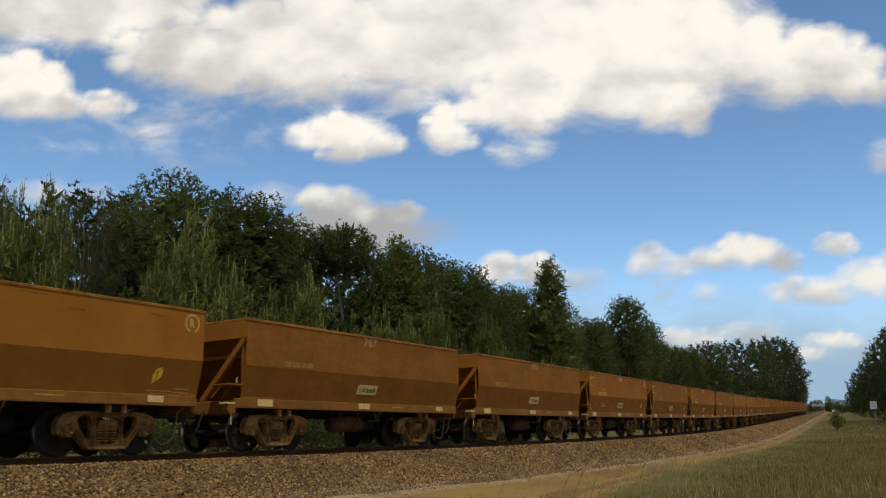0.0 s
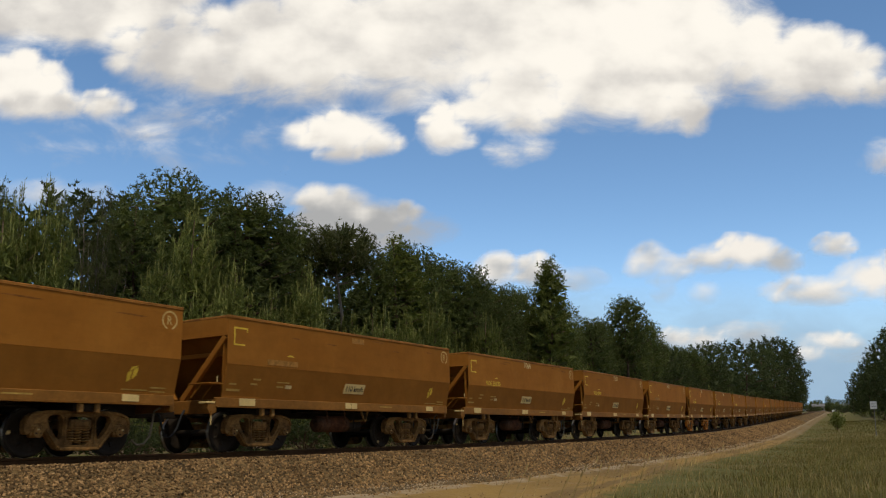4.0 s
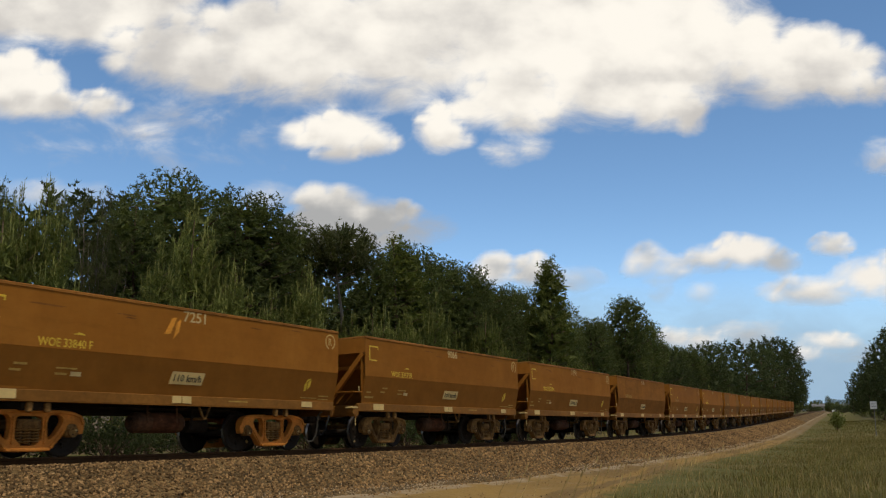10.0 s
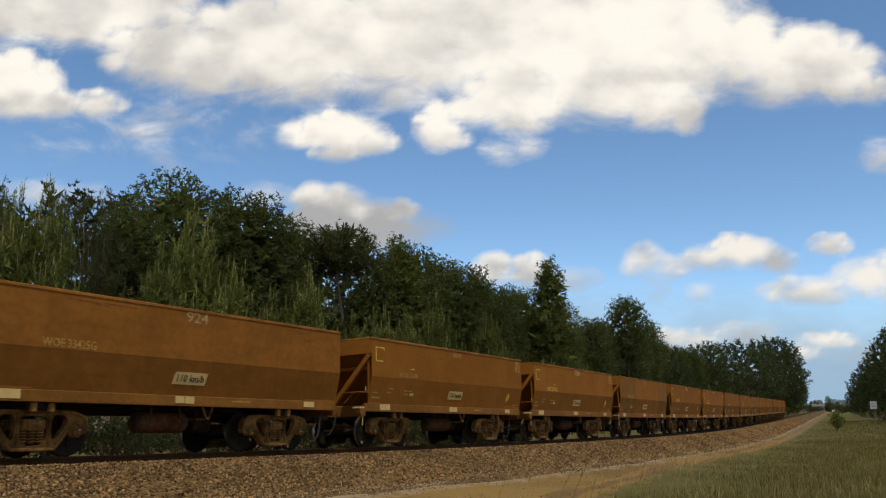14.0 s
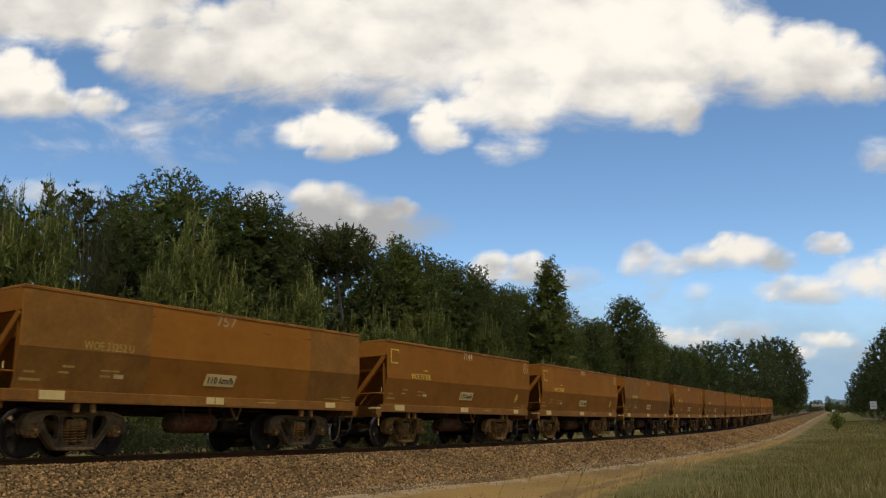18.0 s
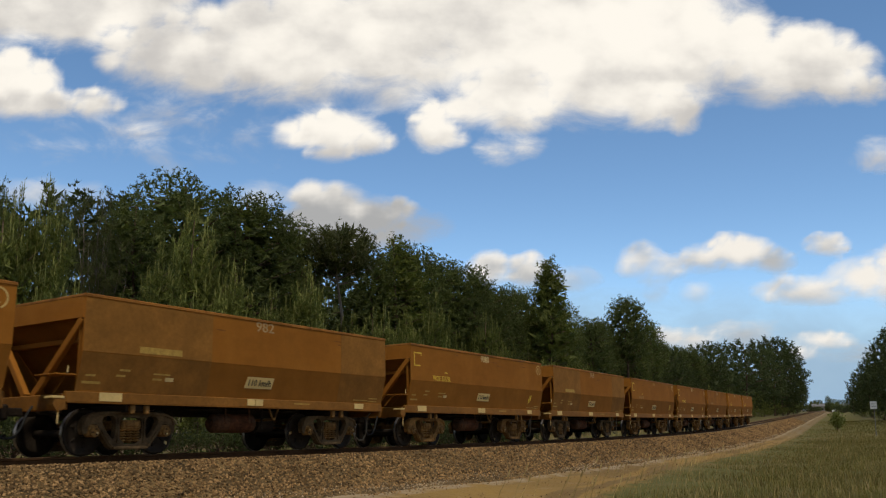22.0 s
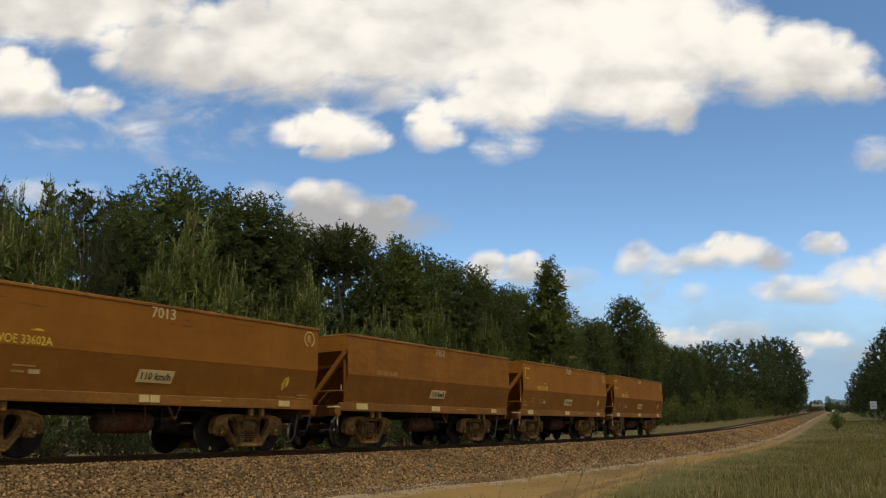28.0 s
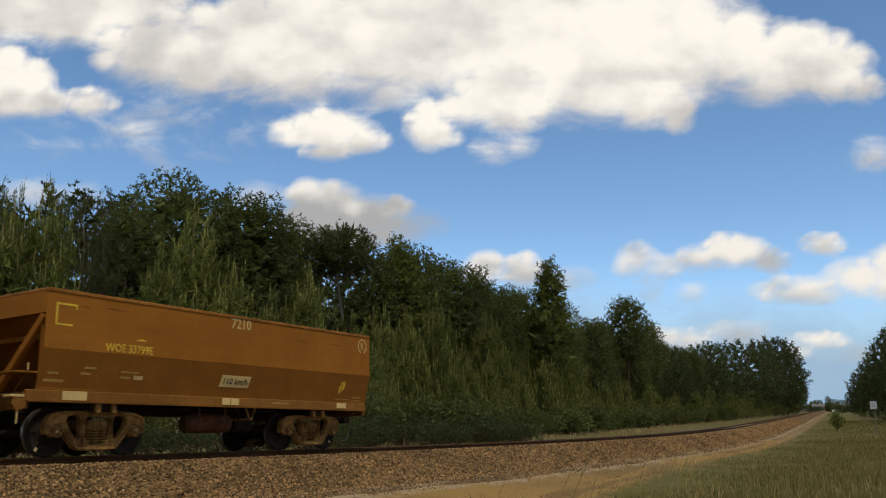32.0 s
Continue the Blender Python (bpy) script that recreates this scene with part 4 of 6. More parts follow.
    tube(bm, [(HALF + 0.10, -0.96, 0.93), (HALF - 0.10, -1.0, 0.95), (HALF - 0.24, -1.02, 0.88), (HALF - 0.28, -1.02, 0.62), (HALF - 0.33, -1.02, 0.38), (HALF - 0.46, -1.02, 0.22), (HALF - 0.62, -1.0, 0.20), (HALF - 0.74, -0.97, 0.30)], 0.022, 7)
    d["pipe"] = link_mesh("train_pipe", bm, PALE_HOSE, True)
    for key, x, w, h in (("left", -4.19, 0.52, 0.165), ("right", 3.83, 0.40, 0.135)):
        bm = bmesh.new()
        box(bm, (x - w / 2, -W_SILL - 0.009, 1.11 - h / 2), (x + w / 2, -W_SILL - 0.001, 1.11 + h / 2), 0.003)
        d["plate_" + key] = link_mesh("reflector_plate", bm, WHITE)
    for i, x in enumerate((-0.335, -0.065)):
        bm = bmesh.new()
        box(bm, (x - 0.125, -W_SILL - 0.009, 1.035), (x + 0.125, -W_SILL - 0.001, 1.185), 0.003)
        d["plate_mid_%d" % i] = link_mesh("reflector_plate", bm, WHITE)
    # speed board, a leaning parallelogram
    bm = bmesh.new()
    zc, h, w = 1.56, 0.26, 0.90
    prism(bm, [(-0.10 - w / 2 - 0.03, zc - h / 2), (-0.10 + w / 2 - 0.03, zc - h / 2), (-0.10 + w / 2 + 0.03, zc + h / 2), (-0.10 - w / 2 + 0.03, zc + h / 2)], 0.001, 0.008,
          lambda u, v, t: (u, -side_y(v) - t, v))
    d["board"] = link_mesh("speed_board", bm, WHITE)

    def flat(name, quads, mat):
        """Flat marks on the near side; each a quad of (x, z)."""
        bm = bmesh.new()
        for quad in quads:
            prism(bm, quad, 0.001, 0.004, lambda u, v, t: (u, -side_y(v) - t, v))
        return link_mesh(name, bm, mat)

    def rect(x0, x1, z0, z1):
        return [(x0, z0), (x1, z0), (x1, z1), (x0, z1)]
    d["corner_mark"] = flat("corner_mark", [rect(-4.78, -4.74, 2.38, 2.80), rect(-4.78, -4.34, 2.76, 2.80), rect(-4.78, -4.42, 2.38, 2.415), rect(-4.37, -4.34, 2.70, 2.76)], YELLOW_MARK)
    d["leaf"] = flat("leaf_mark", [[(3.70, 1.42), (3.78, 1.46), (3.80, 1.66), (3.70, 1.60)], [(3.82, 1.48), (3.92, 1.56), (3.94, 1.72), (3.84, 1.68)], [(3.74, 1.64), (3.90, 1.72), (3.93, 1.76), (3.78, 1.72)]], YELLOW_MARK)
    for n, (x0, x1, z0, z1) in enumerate(((-4.80, -4.58, 1.49, 1.53), (-4.86, -4.44, 1.35, 1.40), (-4.05, -3.80, 1.62, 1.66), (-4.12, -3.90, 1.51, 1.55), (-3.22, -2.78, 1.59, 1.62),
                                          (-3.22, -2.98, 1.48, 1.52), (3.62, 4.25, 1.265, 1.29), (4.30, 4.70, 1.32, 1.35), (4.30, 4.70, 1.245, 1.27))):
        d["note_%d" % n] = flat("stencil_line", [rect(x0, x1, z0, z1)], FADED_MARK)
    d["tag"] = flat("weight_tag", [rect(-2.90, -2.68, 1.47, 1.55)], WHITE_MARK)
    d["wedge"] = flat("small_mark", [[(-2.98, 2.235), (-2.70, 2.235), (-2.74, 2.265), (-2.84, 2.28)]], YELLOW_MARK)
    bm = bmesh.new()
    box(bm, (1.15, -W_SILL - 0.004, 1.10), (1.75, -W_SILL - 0.001, 1.13))
    d["sill_note"] = link_mesh("sill_note", bm, FADED_MARK)
    bm = bmesh.new()
    n = 26
    cx, cz, r0, r1 = 4.62, 2.74, 0.165, 0.20
    for a0, a1 in ((-1.2, 4.4),):
        for k in range(n):
            a, b = a0 + (a1 - a0) * k / n, a0 + (a1 - a0) * (k + 1) / n
            q = [(cx + r * math.cos(t), cz + r * math.sin(t)) for r, t in ((r0, a), (r1, a), (r1, b), (r0, b))]
            vs = [bm.verts.new((u, -side_y(v) - 0.003, v)) for u, v in q]
            bm.faces.new(vs)
    d["ring"] = link_mesh("ring_mark", bm, RING_MARK)
    d["rust_patch"] = flat("orange_patch", [[(-0.84, 2.44), (-0.68, 2.46), (-0.52, 2.82), (-0.64, 2.80)], [(-0.60, 2.36), (-0.45, 2.52), (-0.40, 2.80), (-0.51, 2.72)]], ORANGE_MARK)
    return d


def join_meshes(name, meshes):
    """Several meshes in one, each keeping its material."""
    out = bpy.data.meshes.new(name)
    verts, faces, mats, smooth, slot = [], [], [], [], []
    for k, me in enumerate(meshes):
        base = len(verts)
        verts += [tuple(v.co) for v in me.vertices]
        faces += [tuple(base + i for i in p.vertices) for p in me.polygons]
        slot += [k] * len(me.polygons)
        smooth += [p.use_smooth for p in me.polygons]
        out.materials.append(me.materials[0])
    out.from_pydata(verts, [], faces)
    out.polygons.foreach_set("material_index", slot)
    out.polygons.foreach_set("use_smooth", smooth)
    return out


BODY = build_body_meshes()
RUNNING = build_bogie_meshes()
RUNNING["wheels_all"] = join_meshes("wheelset", [RUNNING["wheels"], RUNNING["tread"], RUNNING["mark"]])


def worn_copy(me, mat):
    c = me.copy()
    c.materials.clear(); c.materials.append(mat)
    return c


WORN = {key: worn_copy(BODY[key], PAINT_WORN if key.startswith("upper") else PAINT_WORN_SHADED) for key in BODY if key.startswith(("upper_", "lower_"))}


def build_wagon(number, code, state=""):
    label = {"orange": "brown steel ore wagon on bright orange bogies", "dusty": "brown steel ore wagon with grey dusty ends to its side",
             "faded": "brown steel ore wagon with worn faded markings"}.get(state, "brown-painted steel ore wagon with clear yellow markings")
    dusty, orange = state == "dusty", state == "orange"
    w = thing("ore_wagon", label, "railway wagon", "wagons of the ore train")
    for key, me in BODY.items():
        if (key == "rust_patch" and not orange) or (key in ("corner_mark", "leaf", "ring", "wedge") and dusty) or ((key in ("corner_mark", "leaf", "ring", "wedge", "tag") or key.startswith("note_")) and state == "faded"):
            continue
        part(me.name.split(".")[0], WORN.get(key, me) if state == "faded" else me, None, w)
    if dusty:
        cut = (-2.1, -1.7, -2.5, -1.9)[len(number) + len(wagons) % 2 - 3]
        for x0, x1 in ((-HALF + 0.01, cut), (2.9, HALF - 0.01)):
            bm = bmesh.new()
            box(bm, (x0, -W_TOP - 0.004, BREAK_Z + 0.01), (x1, -W_TOP + 0.01, 2.97), 0.002)
            part("dusty_panel", bm, PAINT_DUSTY, w, "dull grey-brown dusty panel")
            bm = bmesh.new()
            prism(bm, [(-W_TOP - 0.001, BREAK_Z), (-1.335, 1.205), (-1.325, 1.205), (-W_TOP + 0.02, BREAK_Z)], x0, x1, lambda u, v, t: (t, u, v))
            part("dusty_panel", bm, PAINT_DUSTY_SHADED, w, "dull grey-brown dusty panel")
    chance = random.Random(number + code)
    for i in range(5):
        x, z, half = chance.uniform(-4.2, 4.0), chance.uniform(2.66, 2.92), chance.uniform(0.10, 0.45)
        bm = bmesh.new()
        prism(bm, [(-half, 0.0), (-half * 0.6, 0.022), (half * 0.3, 0.016), (half, 0.004), (half * 0.7, -0.018), (-half * 0.2, -0.012)], -W_TOP - 0.0015, -W_TOP + 0.005, lambda u, v, k: (x + u, k, z + v))
        part("scuff_mark", bm, SCUFF, w, "dark rubbed scuff in the paint")
    sets = []
    for x in PIVOTS:
        sets += build_bogie(RUNNING, w, x, state)
    lean = math.atan2(W_TOP - 1.33, BREAK_Z - 1.2)
    lettering("speed_lettering", "110 km/h", 0.15, INK, w, -0.10, 1.56, side_y(1.56) + 0.015, 0.76, 0.15, lean)
    if state not in ("dusty", "faded"):
        lettering("ring_letter", "R", 0.19, RING_MARK, w, 4.62, 2.74, side_y(2.74), 0.13)
    if number:
        lettering("fleet_number", number, 0.24, WHITE_MARK if state in ("", "orange") else FADED_WHITE, w, -0.03, 2.875, side_y(2.84), 0.62)
    else:
        bm = bmesh.new()
        box(bm, (-0.3, -W_TOP - 0.003, 2.79), (0.25, -W_TOP + 0.001, 2.93))
        part("fleet_number", bm, FAINT_MARK, w, "worn white number")
    if code:
        lettering("class_code", code, 0.165, FADED_MARK if state in ("faded", "dusty") else YELLOW_MARK, w, -3.1, 2.06, side_y(2.06) + (0.005 if dusty else 0.0), 1.14)
    else:
        bm = bmesh.new()
        box(bm, (-3.65, -W_TOP - 0.007, 2.0), (-2.55, -W_TOP + 0.001, 2.13))
        part("class_code", bm, FADED_MARK if dusty else FAINT_MARK, w, "faded yellow class code")
    return w, sets


# from the last wagon forwards: number, class code (empty: worn away), kind
TRAIN = [("7210", "WOE 33799E", ""), ("7030", "WOE 33619C", ""), ("782", "", "faded"), ("7013", "WOE 33602A", ""), ("", "", ""), ("763", "", "dusty"), ("9080", "WOE 33578L", ""),
         ("982", "", "dusty"), ("7197", "WOE 33786P", ""), ("7144", "WOE 33733R", ""), ("757", "WOE 33252 U", "dusty"), ("7154", "WOE 33743C", ""), ("", "", ""), ("924", "WOE 33425G", "faded"),
         ("7191", "WOE 33780H", ""), ("9066", "WOE 33571R", ""), ("7251", "WOE 33840 F", "orange"), ("845", "", ""), ("7158", "WOE 33747P", ""), ("7064", "WOE 33653D", ""), ("", "", ""),
         ("7186", "WOE 33775V", ""), ("892", "WOE 33391T", "faded"), ("767", "", "faded"), ("", "", ""), ("", "", "")]
wagons = []
for number, code, look_of in TRAIN:
    wagons.append(build_wagon(number, code, look_of))


# ---- trees ----
def tuft_cloud(rng, centres, ups, length, width, blades, spread):
    """Tufts of narrow leaves: triangles that fan out from each centre about its up direction."""
    n = len(centres)
    c = np.repeat(np.asarray(centres, float), blades, 0)
    u = np.repeat(np.asarray(ups, float), blades, 0)
    d = rng.normal(size=(n * blades, 3))
    d /= np.linalg.norm(d, axis=1)[:, None]
    d = u + d * spread
    d /= np.linalg.norm(d, axis=1)[:, None]
    side = np.cross(d, rng.normal(size=(n * blades, 3)))
    side /= np.linalg.norm(side, axis=1)[:, None] + 1e-9
    ln = length * rng.uniform(0.6, 1.25, (n * blades, 1))
    w = width * rng.uniform(0.6, 1.3, (n * blades, 1))
    V = np.stack([c - side * w, c + side * w, c + d * ln], 1)
    F = np.arange(n * blades * 3).reshape(-1, 3)
    return V.reshape(-1, 3), F


def brush_form(rings, sides):
    """A spindle from the ground up: narrow foot, full middle, thin tip."""
    V, F = [], []
    for i in range(rings):
        u = (i + 0.4) / rings
        r = (0.35 + 2.2 * u) if u < 0.3 else 1.01 * (1 - ((u - 0.3) / 0.72) ** 1.7)
        for k in range(sides):
            a = 6.2832 * (k + 0.5 * (i % 2)) / sides
            V.append((r * math.cos(a), r * math.sin(a), u))
    V.append((0, 0, 1.0))
    for i in range(rings - 1):
        for k in range(sides):
            a, b, c, d = i * sides + k, i * sides + (k + 1) % sides, (i + 1) * sides + (k + 1) % sides, (i + 1) * sides + k
            F += [(a, b, c), (a, c, d)]
    F += [((rings - 1) * sides + k, (rings - 1) * sides + (k + 1) % sides, rings * sides) for k in range(sides)]
    return np.array(V), np.array(F)


BRUSH_ROUGH = brush_form(3, 4)


def masses(rng, form, centres, sizes, rough, leans=None):
    """One crinkled mass of needles at every centre; sizes: three half-widths each."""
    V0, F0 = form
    c, s = np.asarray(centres, float)[:, None], np.asarray(sizes, float)[:, None]
    V = V0[None] * s * (1 + rng.normal(size=(len(centres), len(V0), 1)) * rough)
    V = V + rng.normal(size=V.shape) * s.min(axis=2, keepdims=True) * rough * 0.5
    if leans is not None:
        V = V + np.asarray(leans)[:, None] * V[:, :, 2:3]
    F = F0[None] + np.arange(len(centres))[:, None, None] * len(V0)
    return (V + c).reshape(-1, 3), F.reshape(-1, 3)


def merge_fans(lists):
    V, F, base = [], [], 0
    for v, f in lists:
        V.append(v); F.append(f + base); base += len(v)
    return np.concatenate(V), np.concatenate(F)


def limb(bm, a, b, r0, r1, bend, rng, n=6, steps=4):
    a, b = Vector(a), Vector(b)
    pts = []
    for i in range(steps + 1):
        f = i / steps
        p = a.lerp(b, f) + Vector((rng.normal(), rng.normal(), 0)) * bend * math.sin(math.pi * f)
        pts.append((p, r0 + (r1 - r0) * f))
    rings = []
    for i, (p, r) in enumerate(pts):
        d = (pts[min(i + 1, steps)][0] - pts[max(i - 1, 0)][0]).normalized()
        q = d.to_track_quat("Z", "Y")
        rings.append([bm.verts.new(p + q @ Vector((r * math.cos(6.283 * k / n), r * math.sin(6.283 * k / n), 0))) for k in range(n)])
    for x, y in zip(rings, rings[1:]):
        for k in range(n):
            bm.faces.new((x[k], x[(k + 1) % n], y[(k + 1) % n], y[k]))
    bm.faces.new(rings[-1])
    return [p for p, r in pts]


def fuzz_on(rng, centres, sizes, per, length, width, blades, spread, rise=0.5):
    """Needle tufts over the outside of round masses."""
    c, s = np.repeat(np.asarray(centres), per, 0), np.repeat(np.asarray(sizes), per, 0)
    o = rng.normal(size=c.shape)
    o /= np.linalg.norm(o, axis=1)[:, None]
    o[:, 2] = np.where(rng.random(len(o)) < 0.7, abs(o[:, 2]), o[:, 2])
    u = o + np.array([0, 0, rise])
    return tuft_cloud(rng, c + o * s * rng.uniform(0.45, 1.0, (len(o), 1)), u / np.linalg.norm(u, axis=1)[:, None], length, width, blades, spread)


def old_pine(seed, h=15.0, spread=4.2, low=0.25, clumps=430, mat=None, fine=True, open_crown=0.0, cone=0.0):
    """A mature pine: limbs that carry clumps of needle tufts, together a lobed rounded crown, dark inside."""
    rng = np.random.default_rng(seed)
    bm = bmesh.new()
    top = (rng.normal() * 0.3, rng.normal() * 0.3)
    limb(bm, (0, 0, -0.3), (*top, h * 0.93), 0.24, 0.04, 0.2, rng, 7, 5)
    C, N, inner = [], [], []
    mid, half = h * (0.5 + low / 2), h * (0.5 - low / 2)
    for i in range(clumps):
        v = -0.96 + 1.94 * (i + rng.random()) / clumps
        a = i * 2.39996 + rng.normal() * 0.15
        ring = math.sqrt(max(0.0, 1 - abs(v) ** 2.4)) * (1 - cone * (0.5 + 0.5 * v))
        lobe = noise.noise((math.cos(a) * 2.0 + seed, math.sin(a) * 2.0, v * 2.2))
        bough = noise.noise((math.cos(a) * 4.5, math.sin(a) * 4.5 + seed, v * 5.0))
        deep = 1.0 + 0.20 * lobe + 0.24 * bough - (0.22 * rng.random() if open_crown else 0.0)
        reach = spread * ring * deep
        c = Vector((math.cos(a) * reach, math.sin(a) * reach, mid + v * (half - 0.4) * (0.97 + 0.10 * lobe + 0.10 * bough)))
        if i % (6 if fine else 9) == 0:
            root = Vector((top[0] * c.z / h, top[1] * c.z / h, max(0.5, c.z - reach * 0.35 - 0.2)))
            limb(bm, root, c * 0.97, 0.03 + 0.014 * reach, 0.015, 0.06 * reach, rng, 3, 2)
        if rng.random() < open_crown:
            continue
        n = Vector((math.cos(a) * ring, math.sin(a) * ring, v * 0.8 + 0.25)).normalized()
        C.append(c); N.append(n)
        if open_crown < 0.4:
            for f in (0.22, 0.6):
                inner.append(c - n * f)
    C, N, inner = np.array(C), np.array(N), np.array(inner)
    per, many, long, thin, size = (6, 10, 0.155, 0.016, 0.22) if fine else (5, 6, 0.31, 0.048, 0.42)
    c, n = np.repeat(C, per, 0), np.repeat(N, per, 0)
    d = rng.normal(size=c.shape)
    d /= np.linalg.norm(d, axis=1)[:, None]
    d = d + n * 0.4
    up = n * 0.6 + np.array([0, 0, 0.5])
    up /= np.linalg.norm(up, axis=1)[:, None]
    lists = [tuft_cloud(rng, c + d * size * rng.uniform(0.4, 1.0, (len(c), 1)), up, long, thin, many, 1.0)]
    if len(inner):
        inner = np.repeat(inner, 3, 0)
        inner = inner + rng.normal(size=inner.shape) * 0.2
        lists.append(tuft_cloud(rng, inner, [(0, 0, 1.0)] * len(inner), 0.30 if fine else 0.6, 0.045 if fine else 0.10, 4, 1.8))
        deep = C[::3] * np.array([1.0, 1.0, 0.0]) * rng.uniform(0.3, 0.72, (len(C[::3]), 1)) + np.array([0, 0, 1.0]) * (mid + (C[::3, 2:] - mid) * 0.78)
        lists.append(tuft_cloud(rng, deep, [(0, 0, 1.0)] * len(deep), 0.11 * spread + 0.65, 0.06 * spread + 0.12, 4, 3.0))
    V, F = merge_fans(lists)
    return bm, mesh_from("crown", V, F.tolist(), mat or NEEDLE_DARK)


def young_pine(seed, h=9.6, spread=2.3, mat=None, fine=True):
    """A young pine: up-curved branches to the ground, every shoot an upright bottle-brush with a pale candle."""
    rng = np.random.default_rng(seed)
    bm = bmesh.new()
    limb(bm, (0, 0, -0.3), (rng.normal() * 0.1, rng.normal() * 0.1, h * 0.9), 0.13, 0.02, 0.08, rng, 6, 5)
    C, S, L, NC, NS, NL, hearts = [], [], [], [], [], [], []
    count = 84 if fine else 46
    for i in range(count):
        f = 0.02 + 0.92 * (i + rng.random()) / count
        a = i * 2.4 + rng.normal() * 0.4
        reach = spread * (1 - f) ** 0.62 * rng.uniform(0.4, 1.12) * (1.0 if f > 0.15 else 0.85) + 0.10
        rise = reach * rng.uniform(0.4, 0.8)
        x, y, z = math.cos(a) * reach, math.sin(a) * reach, f * h * 0.86 + rise
        if i % 2 == 0:
            limb(bm, (0, 0, f * h * 0.86), (x * 0.95, y * 0.95, z), 0.02 + 0.008 * reach, 0.01, 0.04 * reach, rng, 3, 2)
        out = (math.cos(a) * 0.18, math.sin(a) * 0.18, 0.0)
        long = rng.uniform(0.9, 1.5) * (0.8 + 0.2 * reach)
        C.append((x, y, z - long * 0.6)); S.append((0.10, 0.10, long * 0.75)); L.append(out)
        NC.append((x + out[0] * long * 0.4, y + out[1] * long * 0.4, z - long * 0.1)); NS.append((0.075, 0.075, long * rng.uniform(0.5, 0.8))); NL.append((rng.normal() * 0.06, rng.normal() * 0.06, 0))
        for j in range(2):
            o = rng.normal(size=2) * 0.32
            ln = long * rng.uniform(0.6, 0.9)
            C.append((x * 0.9 + o[0], y * 0.9 + o[1], z - ln * rng.uniform(0.7, 1.3))); S.append((0.10, 0.10, ln)); L.append(out)
            if rng.random() < 0.45:
                NC.append((x * 0.95 + o[0], y * 0.95 + o[1], z - 0.3)); NS.append((0.06, 0.06, ln * rng.uniform(0.4, 0.6))); NL.append((rng.normal() * 0.06, rng.normal() * 0.06, 0))
        for k in (0.75, 0.5):
            hearts.append((x * k, y * k, z - 0.35)); hearts.append((x * k, y * k, z - 0.9))
    for k in range(5):
        x, y = rng.normal(size=2) * (0.22 if k else 0.0)
        ln = rng.uniform(0.6, 0.9) if k else h * 0.11
        C.append((x, y, h - ln - 0.75)); S.append((0.14, 0.14, 0.9)); L.append((0, 0, 0))
        NC.append((x, y, h - ln - (rng.uniform(0.2, 0.7) if k else 0.0))); NS.append((0.07, 0.07, ln)); NL.append((0, 0, 0))
    C, S, L, hearts = np.array(C), np.array(S), np.array(L), np.array(hearts)

    def bristles(c, s, lean, per, length, width, rise, blades):
        u = rng.uniform(0.0, 1.0, len(c) * per)
        b = rng.uniform(0, 6.283, len(c) * per)
        c, s, lean = np.repeat(c, per, 0), np.repeat(s, per, 0), np.repeat(lean, per, 0)
        side = np.stack([np.cos(b), np.sin(b), np.zeros_like(b)], 1)
        p = c + side * s[:, :1] * rng.uniform(0.0, 0.4, (len(c), 1)) + np.stack([np.zeros_like(u), np.zeros_like(u), u], 1) * s[:, 2:] + lean * (u * s[:, 2])[:, None]
        up = side * (1.0 - 0.6 * u)[:, None] + np.array([0, 0, rise])
        return tuft_cloud(rng, p, up / np.linalg.norm(up, axis=1)[:, None], length, width, blades, 0.3)
    per, long, thin = (22, 0.22, 0.013) if fine else (10, 0.28, 0.03)
    deep = hearts + rng.normal(size=hearts.shape) * 0.18
    V, F = merge_fans([bristles(C, S, L, per, long, thin, 0.85, 2), tuft_cloud(rng, deep, [(0, 0, 1.0)] * len(deep), 0.42, 0.05, 5, 1.3)])
    NC, NS, NL = np.array(NC), np.array(NS), np.array(NL)
    V2, F2 = merge_fans([masses(rng, BRUSH_ROUGH, NC, NS * (0.3, 0.3, 1.0), 0.1, NL), bristles(NC, NS, NL, 10 if fine else 3, 0.17 if fine else 0.26, 0.013 if fine else 0.026, 1.2, 2)])
    return bm, mesh_from("crown", V, F.tolist(), mat or NEEDLE_MID), mesh_from("new_growth", V2, F2.tolist(), NEEDLE_NEW)


